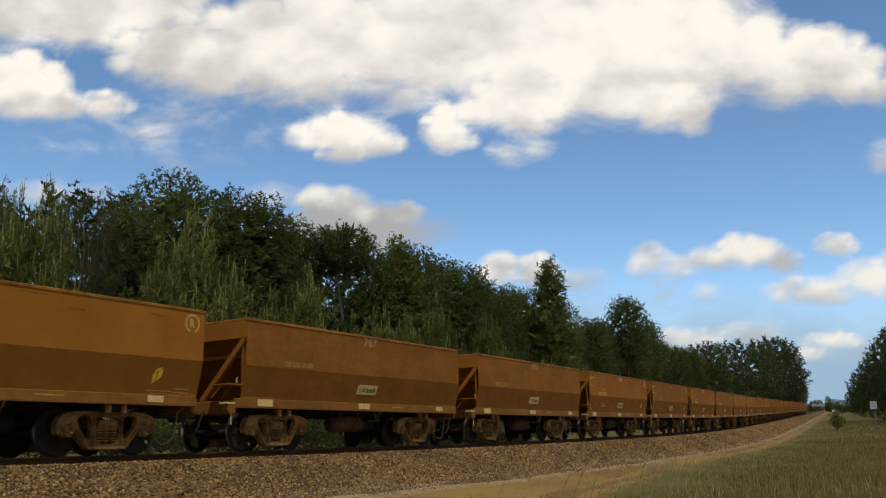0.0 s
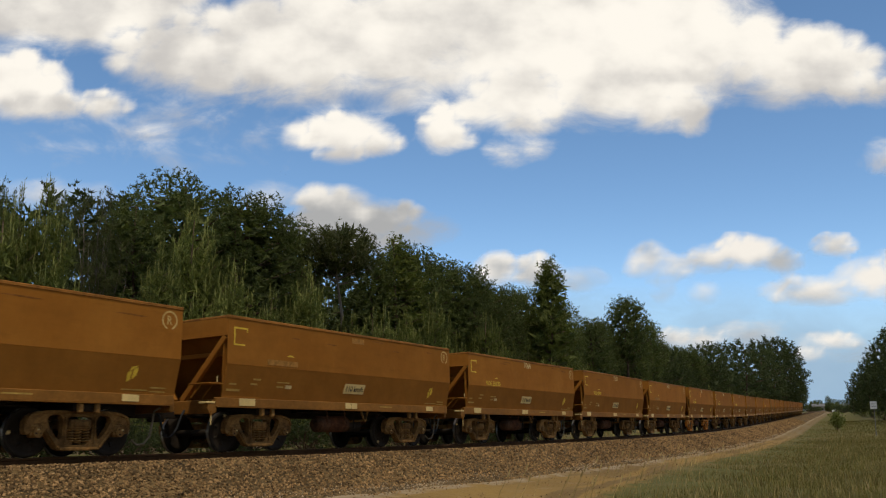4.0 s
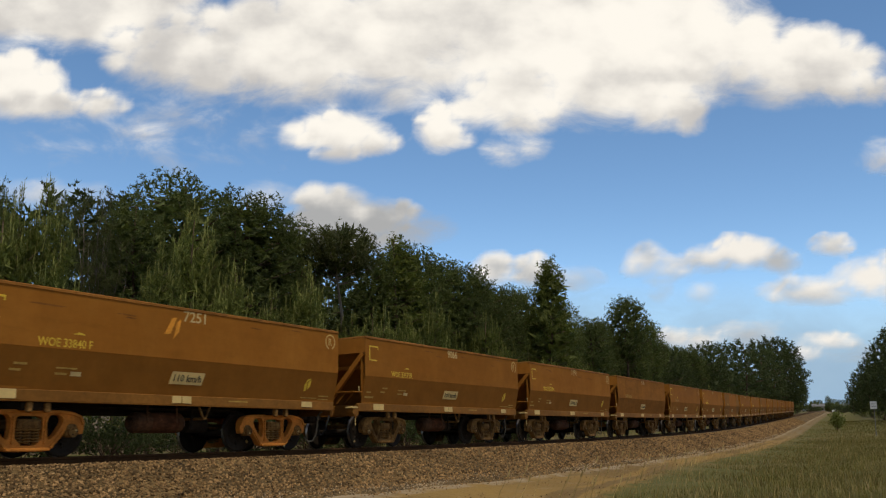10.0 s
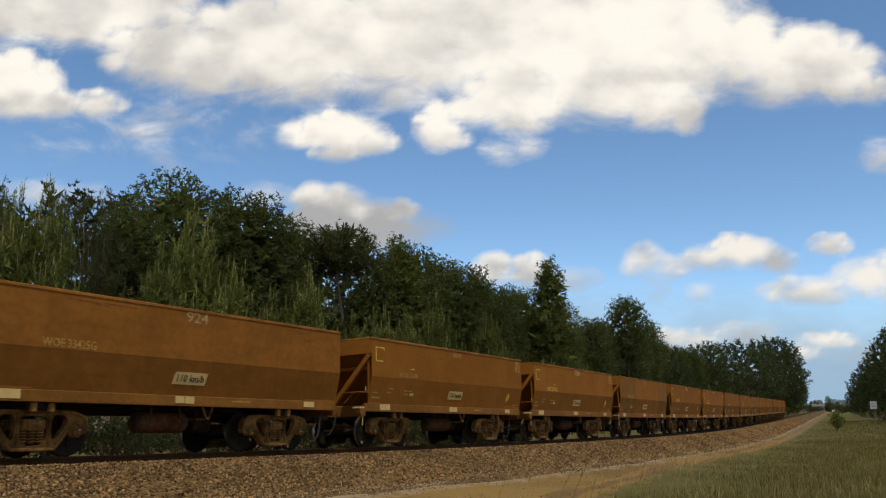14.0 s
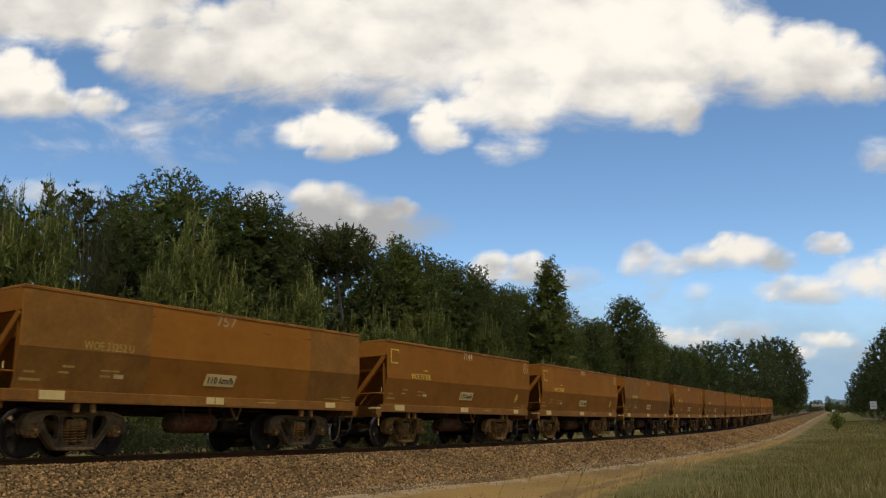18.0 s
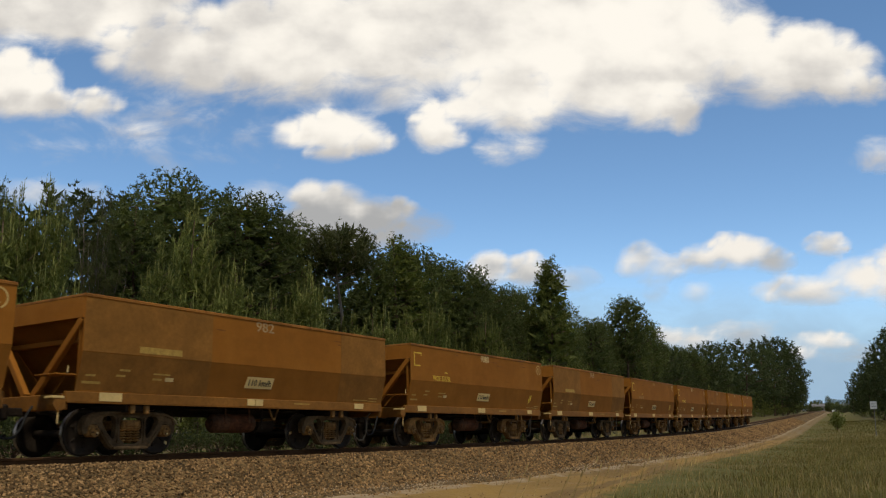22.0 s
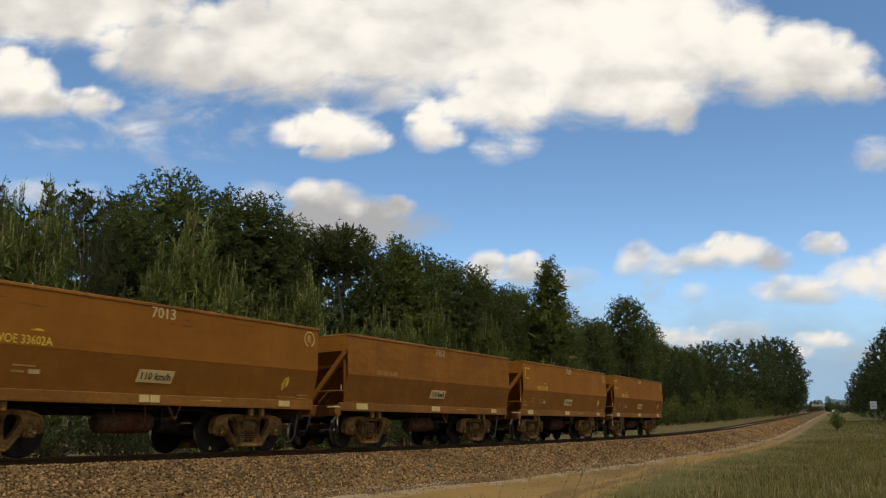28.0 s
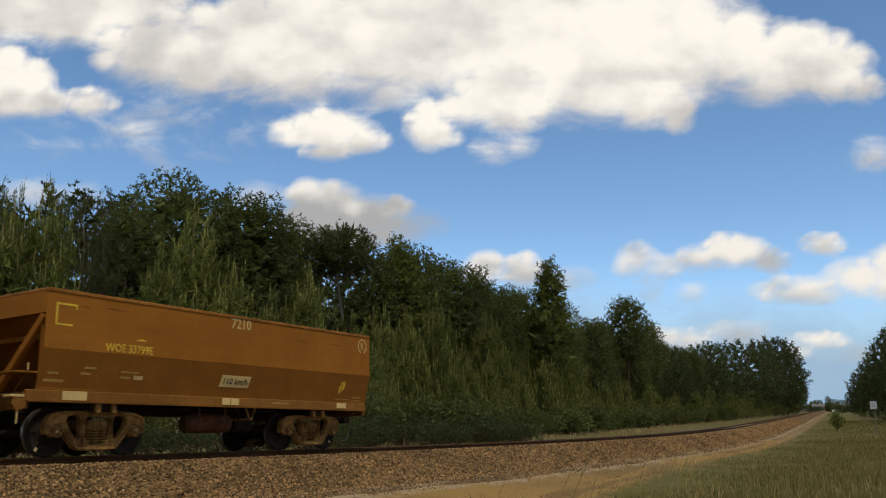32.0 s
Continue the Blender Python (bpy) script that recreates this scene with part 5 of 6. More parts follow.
def gum_tree(seed, h=13.0, spread=3.2, mat=None):
    """An open-crowned gum: pale forked limbs with separate leaf clumps and sky between them."""
    rng = np.random.default_rng(seed)
    bm = bmesh.new()
    fork = h * 0.35
    limb(bm, (0, 0, -0.3), (0.1, 0, fork), 0.22, 0.15, 0.15, rng, 8, 4)
    C, S = [], []
    for i in range(8):
        a = i * 0.82 + rng.normal() * 0.3
        top = Vector((math.cos(a) * spread * rng.uniform(0.3, 0.8), math.sin(a) * spread * rng.uniform(0.3, 0.8), h * rng.uniform(0.76, 0.95)))
        pts = limb(bm, (0.1, 0, fork * rng.uniform(0.7, 1.0)), top, 0.085, 0.02, 0.4, rng, 5, 5)
        for j in range(14):
            p = pts[2 + j % 4]
            b = rng.uniform(0, 6.283)
            r = rng.uniform(0.4, 1.5)
            tip = p + Vector((math.cos(b) * r, math.sin(b) * r, rng.uniform(0.0, 1.1)))
            limb(bm, p, tip, 0.02, 0.006, 0.1, rng, 3, 2)
            for m in range(4):
                o = rng.normal(size=3) * np.array([0.34, 0.34, 0.24])
                z = rng.uniform(0.14, 0.32)
                C.append((tip.x + o[0], tip.y + o[1], tip.z + o[2])); S.append((z * 1.2, z * 1.2, z))
    V, F = merge_fans([fuzz_on(rng, C, S, 12, 0.17, 0.022, 5, 1.0, -0.2)])
    return bm, mesh_from("crown", V, F.tolist(), mat or GUM_LEAF)


def tree_kind(name, made, bark, label, category="tree", group=""):
    t = thing(name, label, category, group)
    part("trunk", link_mesh("trunk", made[0], bark, True), None, t)
    for me in made[1:]:
        me.polygons.foreach_set("use_smooth", [True] * len(me.polygons))
    part("crown", made[1], None, t)
    if len(made) > 2:
        tagged(part("new_growth", made[2], None, t, "paler upright new shoots"), kind="stuff")
    return t


OLD = [tree_kind("pine_tree", old_pine(10 + i, 15, sp, lo, 400), BARK, "tall mature pine with a dense dark green crown", group="mature pines of the wood") for i, (sp, lo) in enumerate(((3.0, 0.22), (2.8, 0.18), (3.1, 0.25)))]
HIGH_CROWN = [tree_kind("pine_tree", old_pine(19, 15, 2.6, 0.42, 280), BARK, "tall pine with its crown high on the trunk", group="mature pines of the wood")]
NARROW = [tree_kind("pine_tree", old_pine(16 + i, 15, 1.8, 0.25, 230), BARK, "narrow mature pine among taller ones", group="mature pines of the wood") for i in range(2)]
DENSE = [tree_kind("pine_tree", old_pine(20 + i, 15, sp, 0.06, 150, NEEDLE_DEEP, False), BARK, "broad dark pine with foliage almost to the ground", group="mature pines of the wood") for i, sp in enumerate((4.6, 4.2))]
SLIM = [tree_kind("pine_tree", old_pine(30 + i, 15, 2.9, 0.1, 420, NEEDLE_MID, True, 0.38, 0.62), BARK, "slim pine with an open ragged crown", group="mature pines of the wood") for i in range(2)]
YOUNG = [tree_kind("young_pine_tree", young_pine(50 + i, 9.6, sp), BARK, "bushy young pine with upright pale green shoots", group="young pines along the line") for i, sp in enumerate((2.4, 2.0, 2.7, 2.2))]
YOUNG_FAR = [tree_kind("young_pine_tree", young_pine(60 + i, 9.6, sp, None, False), BARK, "bushy young pine among others at the wood's edge", group="young pines along the line") for i, sp in enumerate((2.4, 2.6))]
GUM = [tree_kind("gum_tree", gum_tree(70 + i, 13, 3.2), PALE_BARK, "open-crowned gum tree with pale limbs", group="gum trees in the wood") for i in range(2)]
ROUND_GUM = [tree_kind("gum_tree", old_pine(75, 13, 2.5, 0.70, 190, GUM_LEAF), PALE_BARK, "round-topped olive gum tree on a bare pale trunk", group="gum trees in the wood")]
used = set()


def plant(kinds, i, s, q, h, base_h, turn, wide=1.0):
    """Stand tree i of a family at its place, h metres high."""
    if kinds is YOUNG and s > 62:
        kinds = YOUNG_FAR
    src = kinds[i % len(kinds)]
    k = h / base_h
    m = Matrix.Translation(spot(s, q)) @ Matrix.Rotation(turn, 4, "Z") @ Matrix.Diagonal((k * wide, k * wide, k, 1))
    if src.name not in used:
        used.add(src.name)
        src.matrix_basis = m
        return src
    c = src.copy()
    scene.collection.objects.link(c)
    for o in src.children:
        d = o.copy()
        scene.collection.objects.link(d)
        d.parent = c
    c.matrix_basis = m
    return c


rng = random.Random(11)


def stand(kinds, base_h, places, wide=(0.84, 1.0)):
    for n, (s, q, h) in enumerate(places):
        plant(kinds, n, s, q, h, base_h, rng.uniform(0, 6.28), rng.uniform(*wide))


# the tall pines whose tops make the wood's outline
for kinds, i, s, q, h, wide in ((OLD, 0, 18.7, -23, 15.8, 1.2), (NARROW, 0, 13.6, -21, 13.0, 1.14), (OLD, 1, 23.3, -22, 16.0, 1.2), (NARROW, 1, 26.4, -22, 15.4, 1.25), (NARROW, 0, 28.0, -21, 14.9, 0.96),
                                (SLIM, 0, 40.1, -20, 16.1, 1.25), (NARROW, 1, 37.9, -21, 14.1, 1.20), (OLD, 2, 43.2, -21, 15.8, 1.0), (NARROW, 1, 46.1, -20, 15.4, 1.3), (NARROW, 0, 48.2, -19, 15.2, 1.2),
                                (NARROW, 1, 50.4, -18, 15.1, 0.95), (OLD, 0, 54.5, -19, 14.2, 0.95), (OLD, 1, 58.3, -19, 14.5, 1.0), (OLD, 2, 63.2, -18.5, 14.8, 0.84), (OLD, 0, 71.0, -17, 14.0, 1.0),
                                (OLD, 1, 80.9, -16, 13.3, 1.02), (OLD, 2, 88.0, -17, 13.6, 0.96), (HIGH_CROWN, 0, 90.8, -14, 16.9, 0.95), (OLD, 1, 100.0, -15.0, 14.2, 0.90), (NARROW, 0, 108.7, -14.5, 15.6, 1.14),
                                (OLD, 2, 117.0, -16, 13.6, 0.96), (OLD, 0, 129.3, -17, 14.0, 1.08), (OLD, 1, 137.0, -16, 13.3, 1.14), (OLD, 2, 146.5, -15, 13.9, 1.20)):
    plant(kinds, i, s, q, h, 15.0, rng.uniform(0, 6.28), wide)
stand(DENSE, 15.0, [(154.2, -13.0, 15.3), (170.0, -12.0, 16.4), (196.4, -9.5, 18.8), (229.3, -8.2, 19.5), (262.0, -7.5, 24.6), (285.0, -6.5, 25.9), (310.0, -6.2, 23.5), (345.0, -6.0, 19.7), (385.0, -6.0, 15.7)], (0.9, 1.05))
plant(SLIM, 1, 62.2, -15, 17.6, 15.0, 1.0, 1.08)
stand(NARROW, 15.0, [(4.0, -18, 11.1), (8.5, -20, 12.0)], (0.42, 0.5))
stand(SLIM, 15.0, [(5.2, -19, 10.8), (6.6, -21, 11.0)], (0.55, 0.65))
stand(GUM, 13.0, [(10.4, -20, 11.8), (12.0, -20.5, 10.6), (28.3, -20, 13.0)], (0.42, 0.5))
stand(ROUND_GUM, 13.0, [(29.7, -18.5, 14.3)], (0.9, 0.92))
# young pines that stand out in front of them
stand(YOUNG, 9.6, [(3.1, -15, 10.3), (4.2, -15, 10.9), (2.1, -14.5, 9.6), (12.6, -15.5, 11.8), (13.8, -15.7, 11.0), (9.9, -14.5, 9.3), (15.1, -15, 9.5), (21.5, -15, 9.9), (16.8, -14, 8.0), (38.7, -16, 10.9), (48.3, -16, 10.5), (28.2, -15, 8.2)])
# fill: two rows of young pines and a dark row behind
for i in range(34):
    s = 24 + i * 4.2 + rng.uniform(-1.2, 1.2)
    high = rng.uniform(8.0, 11.0)
    if s < 98:
        plant(YOUNG, rng.randrange(4), s, -16.4 - rng.uniform(0, 1.6), high, 9.6, rng.uniform(0, 6.28), rng.uniform(0.95, 1.25))
    else:
        plant(DENSE, rng.randrange(2), s, -16.4 + (s - 95) * 0.055 - rng.uniform(0, 1.6), high + 1.0, 15.0, rng.uniform(0, 6.28), rng.uniform(0.8, 1.0))
for i in range(44):
    s = 19 + i * 3.9 + rng.uniform(-1.2, 1.2)
    plant(YOUNG, rng.randrange(4), s, -12.8 + max(0, s - 95) * 0.045 - rng.uniform(0, 1.2), rng.uniform(3.2, 6.8), 9.6, rng.uniform(0, 6.28), rng.uniform(1.1, 1.5))
for i in range(30):
    s = -4 + i * 4.8 + rng.uniform(-1.2, 1.2)
    plant(DENSE, rng.randrange(2), s, -26 - rng.uniform(0, 2.5), rng.uniform(13.2, 14.8) - (6.0 if s < 14 else 0), 15.0, rng.uniform(0, 6.28), 1.2)
for i in range(22):
    s = 140 + i * 9 + rng.uniform(-2, 2)
    plant(DENSE, rng.randrange(2), s, -18 - rng.uniform(0, 4), rng.uniform(13, 15), 15.0, rng.uniform(0, 6.28), 1.3)
for i in range(14):
    s = 165 + i * 11 + rng.uniform(-3, 3)
    plant(YOUNG, rng.randrange(4), s, -9.2 + i * 0.2 - rng.uniform(0, 1.0), rng.uniform(3.5, 7), 9.6, rng.uniform(0, 6.28), rng.uniform(1.2, 1.6))
for i in range(16):
    s = 215 + i * 12 + rng.uniform(-3, 3)
    plant(YOUNG, rng.randrange(4), s, -8.5 - rng.uniform(0, 2.0), rng.uniform(6, 9), 9.6, rng.uniform(0, 6.28), rng.uniform(1.3, 1.7))
# the dark wood on the near side of the line, far off
stand(DENSE, 15.0, [(169.2, 19.5, 15.8), (188.5, 18.5, 14.2), (222.2, 17.5, 13.3), (247.6, 16.0, 12.2), (288.0, 14.5, 8.2), (154.5, 21.0, 17.4), (131.8, 22.0, 17.2), (160, 27, 18), (185, 25, 17), (205, 22, 15), (235, 21, 15), (265, 19, 13), (300, 18, 12), (335, 17, 10)], (0.9, 1.1))
for i in range(9):
    s = 175 + i * 16 + rng.uniform(-3, 3)
    plant(YOUNG, rng.randrange(4), s, 17.8 - i * 0.3 + rng.uniform(-0.5, 0.5), rng.uniform(2.5, 5), 9.6, rng.uniform(0, 6.28), 1.5)


# ---- grass, bushes and small things beside the line ----
def blades(name, s, q, height, width, lean, mat, label, seed, category="grass"):
    """Grass: one narrow bent blade for each place given."""
    r = np.random.default_rng(seed)
    n = len(s)
    x, y = plan(s, q)
    z = ground_z(s, q) - 0.03
    a = r.uniform(0, 6.283, n)
    h = height * r.uniform(0.55, 1.25, n)
    ln = lean * h * r.uniform(0.2, 1.2, n)
    w = width * r.uniform(0.7, 1.3, n)
    side = np.stack([-np.sin(a), np.cos(a), np.zeros(n)], 1) * w[:, None]
    base = np.stack([x, y, z], 1)
    out = np.stack([np.cos(a), np.sin(a), np.zeros(n)], 1)
    midp = base + out * (ln * 0.35)[:, None] + np.array([0, 0, 1.0]) * (h * 0.6)[:, None]
    tip = base + out * ln[:, None] + np.array([0, 0, 1.0]) * h[:, None]
    V = np.stack([base - side, base + side, midp + side * 0.7, midp - side * 0.7, tip], 1).reshape(-1, 3)
    k = np.arange(n)[:, None] * 5
    me = bpy.data.meshes.new(name)
    F = [tuple(f) for f in (k + np.array([0, 1, 2, 3])).tolist()] + [tuple(f) for f in (k + np.array([3, 2, 4])).tolist()]
    me.from_pydata(V.tolist(), [], F)
    me.materials.append(mat)
    return tagged(new(name, me), label, category, kind="stuff")


g = np.random.default_rng(21)
n = 58000
gs = -4 + 66 * g.random(n) ** 1.25
gq = 6.0 + 10.5 * g.random(n) ** 0.9
keep = gq > 6.0 + sand_widens(gs) + 0.4 * np.sin(gs * 0.9) + 0.9 * g.random(n) ** 2
blades("grass", gs[keep], gq[keep], 0.08 + 0.17 * np.clip((gq[keep] - 6.2 - sand_widens(gs[keep])) / 4.0, 0, 1), 0.006, 0.7, GRASS, "green and straw-coloured meadow grass", 1)
n = 20000
gs = 55 + 120 * g.random(n) ** 1.2
gq = 6.2 + 13 * g.random(n)
blades("grass", gs, gq, 0.09 + 0.12 * np.clip((gq - 6.5) / 5.0, 0, 1), 0.018, 0.5, GRASS, "green and straw-coloured meadow grass", 2)
n = 7000
gs = -4 + 90 * g.random(n) ** 1.2
gq = 6.0 + sand_widens(gs) + 9 * g.random(n)
blades("dry_grass", gs, gq, 0.10 + 0.16 * np.clip((gq - 6.2) / 4.0, 0, 1), 0.008, 0.55, STALK, "dry straw-coloured grass among the green", 3)
n = 3500
gs = 16 + 130 * g.random(n)
gq = -12.5 + 5.5 * g.random(n) ** 1.2
blades("dry_grass", gs, gq, 0.30, 0.02, 0.5, STALK, "dry grass strip below the young pines", 4)


def seed_stalks():
    """Tall leaning stalks with seed heads that stand out over the sand track."""
    r = random.Random(8)
    bm = bmesh.new()
    for i in range(75):
        s = -1 + 26 * r.random() ** 1.2
        q = r.uniform(6.0, 8.5) + float(sand_widens(s)) * 0.5
        p = spot(s, q, -0.03)
        a, h = r.uniform(-0.6, 0.9), r.uniform(0.45, 0.85)
        d = Vector((math.cos(a) * 0.35, math.sin(a) * 0.2, 1)).normalized()
        pts = [p, p + d * h * 0.6, p + d * h + Vector((0.05 * math.cos(a), 0, 0))]
        tube(bm, pts, 0.005, 3)
        tube(bm, [pts[2], pts[2] + d * 0.07, pts[2] + d * 0.14], 0.013, 4)
    tagged(new("grass_stalks", link_mesh("grass_stalks", bm, STALK)), "tall dry grass stalks with seed heads", "grass", kind="stuff")


seed_stalks()


def bush(seed, h, wide, mat, bark=BARK, leaf=1.0):
    r = np.random.default_rng(seed)
    bm = bmesh.new()
    centres, ups = [], []
    for i in range(22):
        a = i * 2.4
        tip = Vector((math.cos(a) * wide * r.uniform(0.3, 1), math.sin(a) * wide * r.uniform(0.3, 1), h * r.uniform(0.35, 0.95)))
        limb(bm, (0, 0, -0.1), tip, 0.03, 0.01, 0.1, r, 4, 3)
        for k in range(26):
            o = r.normal(size=3) * 0.22 * h
            centres.append((tip.x + o[0], tip.y + o[1], max(0.1, tip.z + o[2] * 0.8)))
            v = r.normal(size=3) + np.array([0, 0, 0.8]); ups.append(v / np.linalg.norm(v))
    V, F = tuft_cloud(r, centres, ups, 0.16 * h * leaf, 0.035 * h * leaf, int(4 / leaf), 0.9)
    return bm, mesh_from("crown", V, F.tolist(), mat)


SHRUB = [tree_kind("bush", bush(90 + i, 1.6, 1.0, SHRUB_LEAF), BARK, "low bright green bush at the foot of the pines", "bush", "bushes along the wood's edge") for i in range(2)]
for i in range(30):
    s = 22 + i * 4.6 + rng.uniform(-1.5, 1.5)
    plant(SHRUB, i, s, -11.0 + max(0, s - 95) * 0.04 - rng.uniform(0, 0.8), rng.uniform(0.8, 2.2), 1.6, rng.uniform(0, 6.28), rng.uniform(0.9, 1.4))
LOW_BUSH = [tree_kind("bush", bush(94 + i, 1.4, 1.2, NEEDLE_DEEP, BARK, 0.6), BARK, "low dark bush close behind the track", "bush", "bushes along the wood's edge") for i in range(2)]
for i in range(12):
    plant(YOUNG, i, -10 + i * 2.6 + rng.uniform(-0.6, 0.6), -12.4 - rng.uniform(0, 1.0), rng.uniform(3.0, 4.8), 9.6, rng.uniform(0, 6.28), rng.uniform(1.2, 1.5))
for i in range(38):
    s = -12 + i * 1.3 + rng.uniform(-0.4, 0.4)
    plant(LOW_BUSH, i, s, -7.6 - rng.uniform(0, 2.2), rng.uniform(0.8, 1.5), 1.4, rng.uniform(0, 6.28), rng.uniform(0.9, 1.3))
DARK_BUSH = [tree_kind("bush", bush(97, 2.6, 0.5, NEEDLE_MID), BARK, "lone dark green bush in the grass by the track", "bush")]
plant(DARK_BUSH, 0, 104, 9.65, 1.75, 2.6, 0.4, 0.85)
FAR_BUSH = [tree_kind("bush", bush(98, 3.0, 1.6, SHRUB_LEAF), BARK, "sunlit yellow-green bush beside the distant track", "bush", "bushes along the wood's edge")]
for s, q, h in ((330, -7, 5.0), (350, -8, 6.0), (390, -7, 4.5)):
    plant(FAR_BUSH, 0, s, q, h, 3.0, s)


def roadside_sign():
    t = thing("roadside_sign", "small square white sign on a galvanised post", "sign")
    bm = bmesh.new()
    rod(bm, (0, 0, -0.9), (0, 0, 2.88), 0.035, 10)
    part("post", bm, GALV, t)
    bm = bmesh.new()
    box(bm, (-0.36, -0.042, 2.14), (0.36, -0.037, 2.84), 0.002)
    part("sign_plate", bm, SIGN_WHITE, t)
    for k, (z, w) in enumerate(((2.68, 0.26), (2.52, 0.21), (2.36, 0.24))):
        bm = bmesh.new()
        box(bm, (-w, -0.046, z - 0.018), (w, -0.0425, z + 0.018))
        part("text_line", bm, GALV, t, "grey unreadable line of text")
    t.matrix_basis = Matrix.Translation(spot(SIGN_S, SIGN_Q, 0.37)) @ Matrix.Rotation(math.atan2(-29.0, -64.0) + math.pi / 2, 4, "Z")


SIGN_S, SIGN_Q = 72.0, 13.0
roadside_sign()


# ---- the far end of the line ----
HOUSE_WALL = material("pale_cladding", (0.30, 0.27, 0.22), 0.8, grain=(1.5, 0.2), vary=0.15)
HOUSE_ROOF = material("grey_metal_roof", (0.17, 0.165, 0.16), 0.6, 0.1, grain=(2.0, 0.2), vary=0.15)
DARK_GLASS = material("dark_window_glass", (0.03, 0.035, 0.04), 0.1)
CAR_PAINT = material("white_car_paint", (0.75, 0.75, 0.74), 0.3, grain=(1.0, 0.2), vary=0.05, coat=0.4)


def house(s, q, w, d, h, turn, label):
    t = thing("house", label, "house", "far houses")
    bm = bmesh.new()
    box(bm, (-w / 2, -d / 2, -0.5), (w / 2, d / 2, h), 0.02)
    part("wall", bm, HOUSE_WALL, t)
    bm = bmesh.new()
    prism(bm, [(-d / 2 - 0.5, h + 0.01), (d / 2 + 0.5, h + 0.01), (0, h + d * 0.22)], -w / 2 - 0.4, w / 2 + 0.4, lambda u, v, k: (k, u, v))
    part("roof", bm, HOUSE_ROOF, t)
    for x in (-w * 0.3, 0.0, w * 0.3):
        bm = bmesh.new()
        box(bm, (x - 0.7, -d / 2 - 0.03, 1.0), (x + 0.7, -d / 2 - 0.004, 2.1), 0.01)
        part("window", bm, DARK_GLASS, t)
    t.matrix_basis = Matrix.Translation(spot(s, q)) @ Matrix.Rotation(turn, 4, "Z")


house(560, -1.0, 6.5, 7, 3.4, -0.35, "pale house with a grey metal roof")
house(640, 13, 12, 8, 3.6, -0.2, "low pale shed with a grey metal roof")


def parked_car(s, q, turn):
    t = thing("car", "white car parked on the sandy crossing", "car")
    bm = bmesh.new()
    prism(bm, [(-2.2, 0.35), (2.2, 0.35), (2.25, 0.75), (1.2, 0.95), (0.55, 1.42), (-1.3, 1.45), (-2.0, 1.0), (-2.25, 0.9)], -0.85, 0.85, lambda u, v, k: (u, k, v))
    bmesh.ops.bevel(bm, geom=list(bm.edges), offset=0.06, segments=2, affect="EDGES")
    part("body", bm, CAR_PAINT, t)
    for y in (-0.86, 0.86):
        bm = bmesh.new()
        prism(bm, [(-1.5, 0.98), (0.95, 0.98), (0.5, 1.33), (-1.2, 1.36)], y - 0.006, y + 0.006, lambda u, v, k: (u, k, v))
        part("side_window", bm, DARK_GLASS, t)
        for x in (-1.4, 1.4):
            bm = bmesh.new()
            rod(bm, (x, y - 0.1, 0.33), (x, y + 0.02, 0.33), 0.33, 18)
            part("wheel", bm, RUBBER, t)
    t.matrix_basis = Matrix.Translation(spot(s, q)) @ Matrix.Rotation(turn, 4, "Z")


parked_car(560, 8.5, 0.5)
plant(DENSE, 0, 560, 4.6, 10.0, 15.0, 0.8, 0.55)
for s, q, h in ((900, -40, 14), (880, -25, 12), (905, -8, 11), (890, 6, 12), (910, 22, 12), (880, 38, 13), (905, 55, 14), (890, 75, 14), (900, 95, 15), (870, -60, 14), (885, 14, 11), (895, 30, 11)):
    plant(DENSE, int(s) + int(h), s, q, h, 15.0, s, 1.5)
for i in range(14):
    plant(FAR_BUSH, 0, 590 + rng.uniform(-60, 60), -8 + i * 2.4 + rng.uniform(-1, 1), rng.uniform(2.6, 5.0), 3.0, i, 1.3)
for i in range(12):
    plant(FAR_BUSH, 0, 780 + rng.uniform(-30, 30), -26 + i * 8 + rng.uniform(-2, 2), rng.uniform(3.0, 6.0), 3.0, i, 1.6)
for s, q, h in ((480, -3.5, 3.4), (500, -1.5, 2.4), (515, 10.5, 3.2), (470, 12, 3.6), (440, 12.6, 3.0)):
    plant(LOW_BUSH, int(s), s, q, h, 1.4, s, 1.2)


def small_bird():
    """A small dark bird in level flight: x ahead, y to its left, z up."""
    t = thing("bird", "small dark bird in fast level flight", "bird")
    bm = bmesh.new()
    lathe(bm, [(0.004, -0.13), (0.022, -0.07), (0.038, 0.0), (0.034, 0.05), (0.022, 0.085), (0.024, 0.105), (0.016, 0.13), (0.003, 0.15)], 10)
    bmesh.ops.rotate(bm, verts=bm.verts, cent=(0, 0, 0), matrix=Matrix.Rotation(-math.pi / 2, 3, "Z"))
    prism(bm, [(-0.11, -0.02), (-0.11, 0.02), (-0.21, 0.045), (-0.21, -0.045)], -0.006, 0.002, lambda u, v, k: (u, v, k))
    part("body", bm, FEATHER, t, smooth=True)
    wings = []
    for side in (1, -1):
        bm = bmesh.new()
        prism(bm, [(0.07, 0.0), (0.085, side * 0.10), (0.04, side * 0.22), (-0.03, side * 0.27), (-0.035, side * 0.14), (-0.06, 0.0)], -0.004, 0.004, lambda u, v, k: (u, v, k))
        w = part("wing", bm, FEATHER, t)
        wings.append((w, side))
    return t, wings


FEATHER = material("dark_grey_feathers", (0.05, 0.048, 0.045), 0.8, grain=(0.1, 0.02), vary=0.3)
bird, bird_wings = small_bird()


# ---- what moves ----
TAIL_END, SPEED, GAIN, EASE = 3.3984, 7.7916, 0.028428, 0.0000141
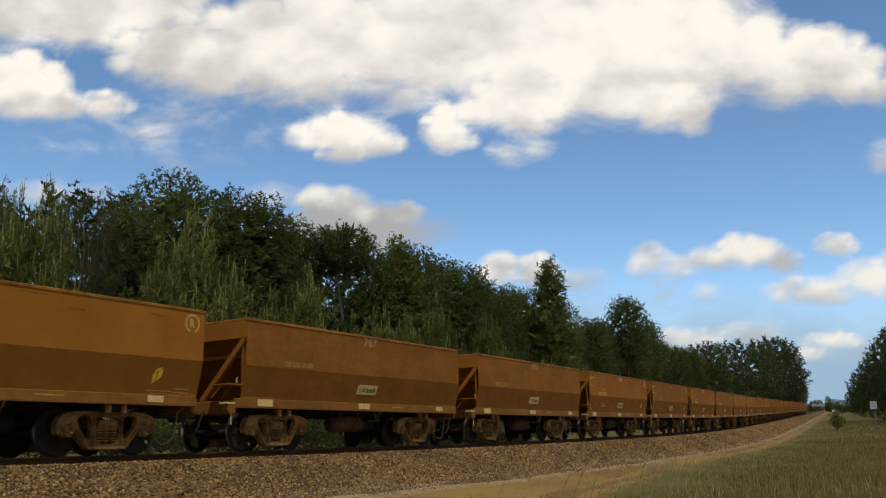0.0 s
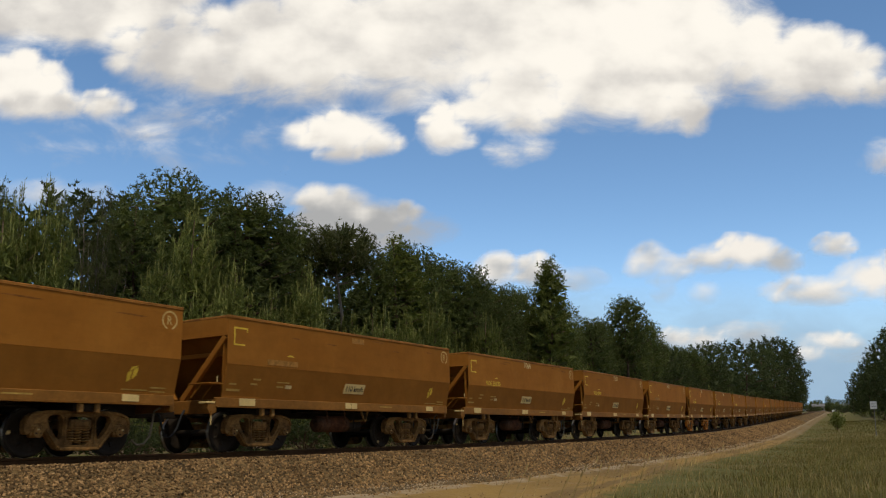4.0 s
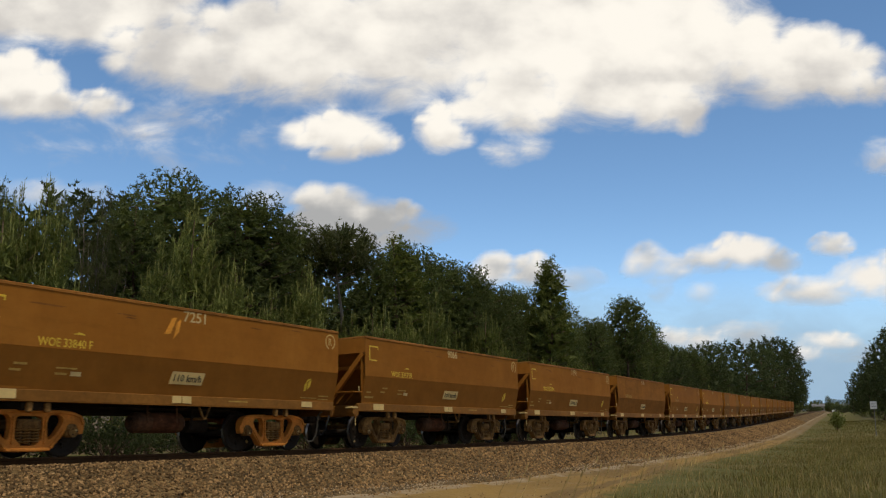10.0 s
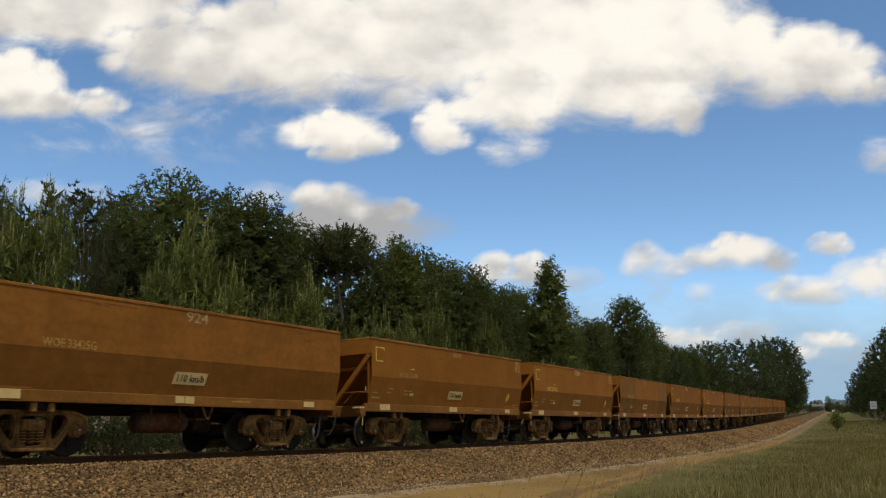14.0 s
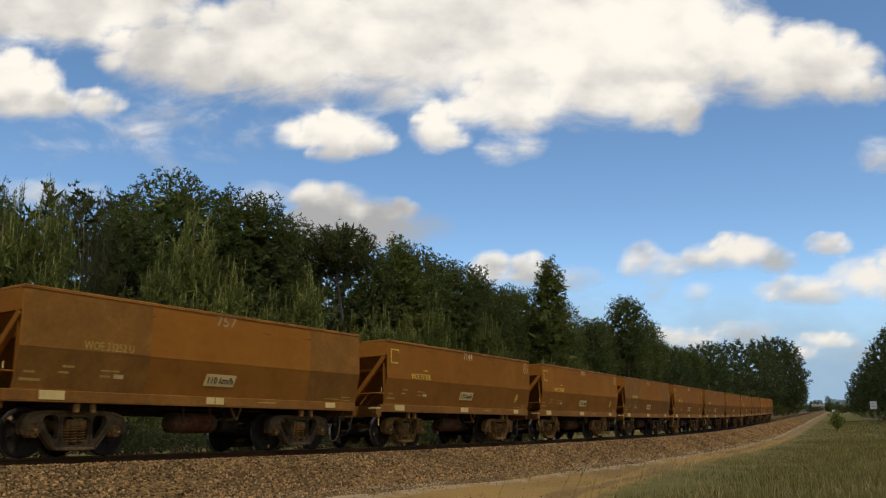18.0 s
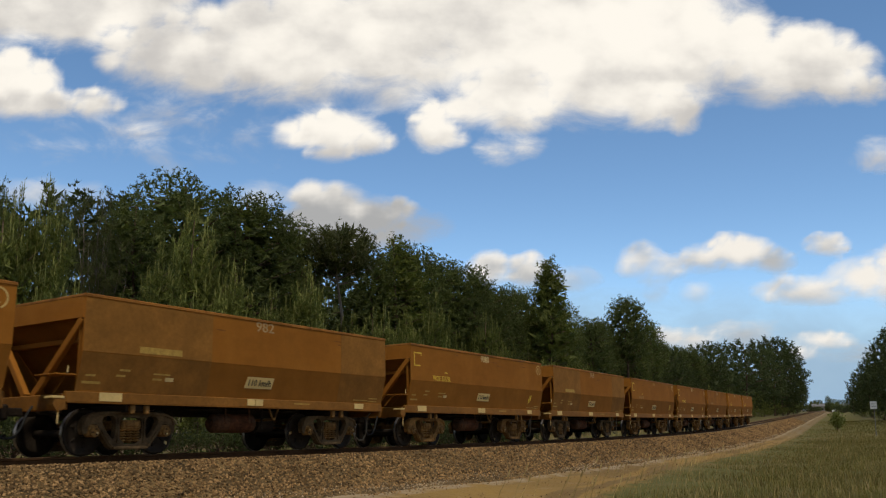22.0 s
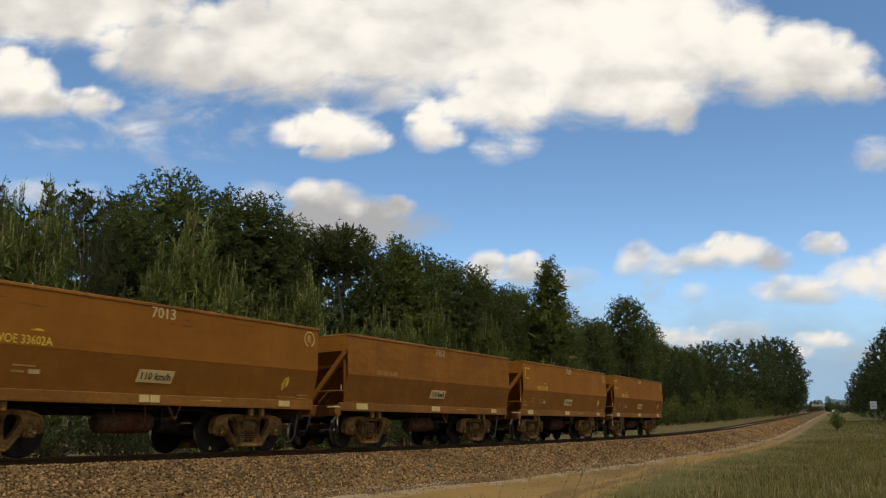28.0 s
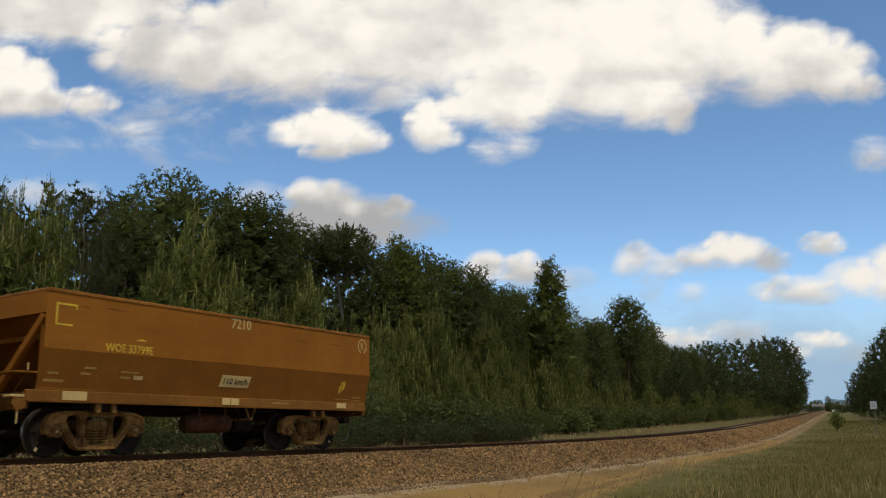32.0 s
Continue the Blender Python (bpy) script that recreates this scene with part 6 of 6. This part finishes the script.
# slack in the couplers, wagon by wagon from the last
SLACK = (-0.033, -0.034, -0.034, 0.012, 0.09, 0.015, 0.081, 0.042, -0.014, 0.013, -0.026, -0.056, 0.0, -0.14, -0.15, 0.0, 0.095, 0.06, 0.011, 0.04, 0.059, 0.053, 0.051, -0.075, -0.064, 0.0)


def tail_at(t):
    """Where the last wagon's rear end is along the line."""
    d = t - 32.0
    return TAIL_END - SPEED * d + GAIN * d * d / 2 + EASE * d ** 3


def motions():
    base = look(EYE, AIM, LEAN)
    for sheet, far, drift, rise in ((clouds_high, FAR, 29.0, 5.0), (clouds_middle, FAR + 250, 19.0, 11.0), (clouds_low, FAR + 500, 24.0, 1.0)):
        rows = []
        for t in (0.0, 16.0, 32.0):
            f = (t - 16.5) / 32.0 * far / 1500.0
            rows.append((t, base @ Matrix.Translation((-drift * f, rise * f, -far))))
        walk(sheet, rows)
    # the bird crosses the upper sky in a straight line at an even speed
    a = base @ Vector((7.5, 10.05, -37.0))
    b = base @ Vector((15.5, 9.75, -37.0))
    v = (b - a) / 0.7
    ahead = math.atan2(v.y, v.x)
    walk(bird, [(t, Matrix.Translation(a + v * (t - 16.65)) @ Matrix.Rotation(ahead, 4, "Z")) for t in (0.0, 16.0, 32.0)])
    beat = [0.0] + [14.0 + i / 20 for i in range(81)] + [32.0]
    for wing, side in bird_wings:
        walk(wing, [(t, Matrix.Translation((0, side * 0.025, 0.012)) @ Matrix.Rotation(side * 0.75 * math.sin(t * 37.0), 4, "X")) for t in beat])
    spin = [i / 15 for i in range(481)]
    for k, (w, sets) in enumerate(wagons):
        rows = []
        for i in range(65):
            t = i * 0.5
            s = tail_at(t) + SLACK[k] - HALF - k * PITCH
            rows.append((t, line_pose(s, -PIVOTS[1], PIVOTS[0])))
        walk(w, rows)
        for n, wheel in enumerate(sets):
            x = wheel.matrix_basis.translation.x
            walk(wheel, [(t, Matrix.Translation((x, 0, WHEEL_R)) @ Matrix.Rotation((tail_at(t) / WHEEL_R + n * 1.3 + k) % (2 * math.pi), 4, "Y")) for t in spin])


motions()
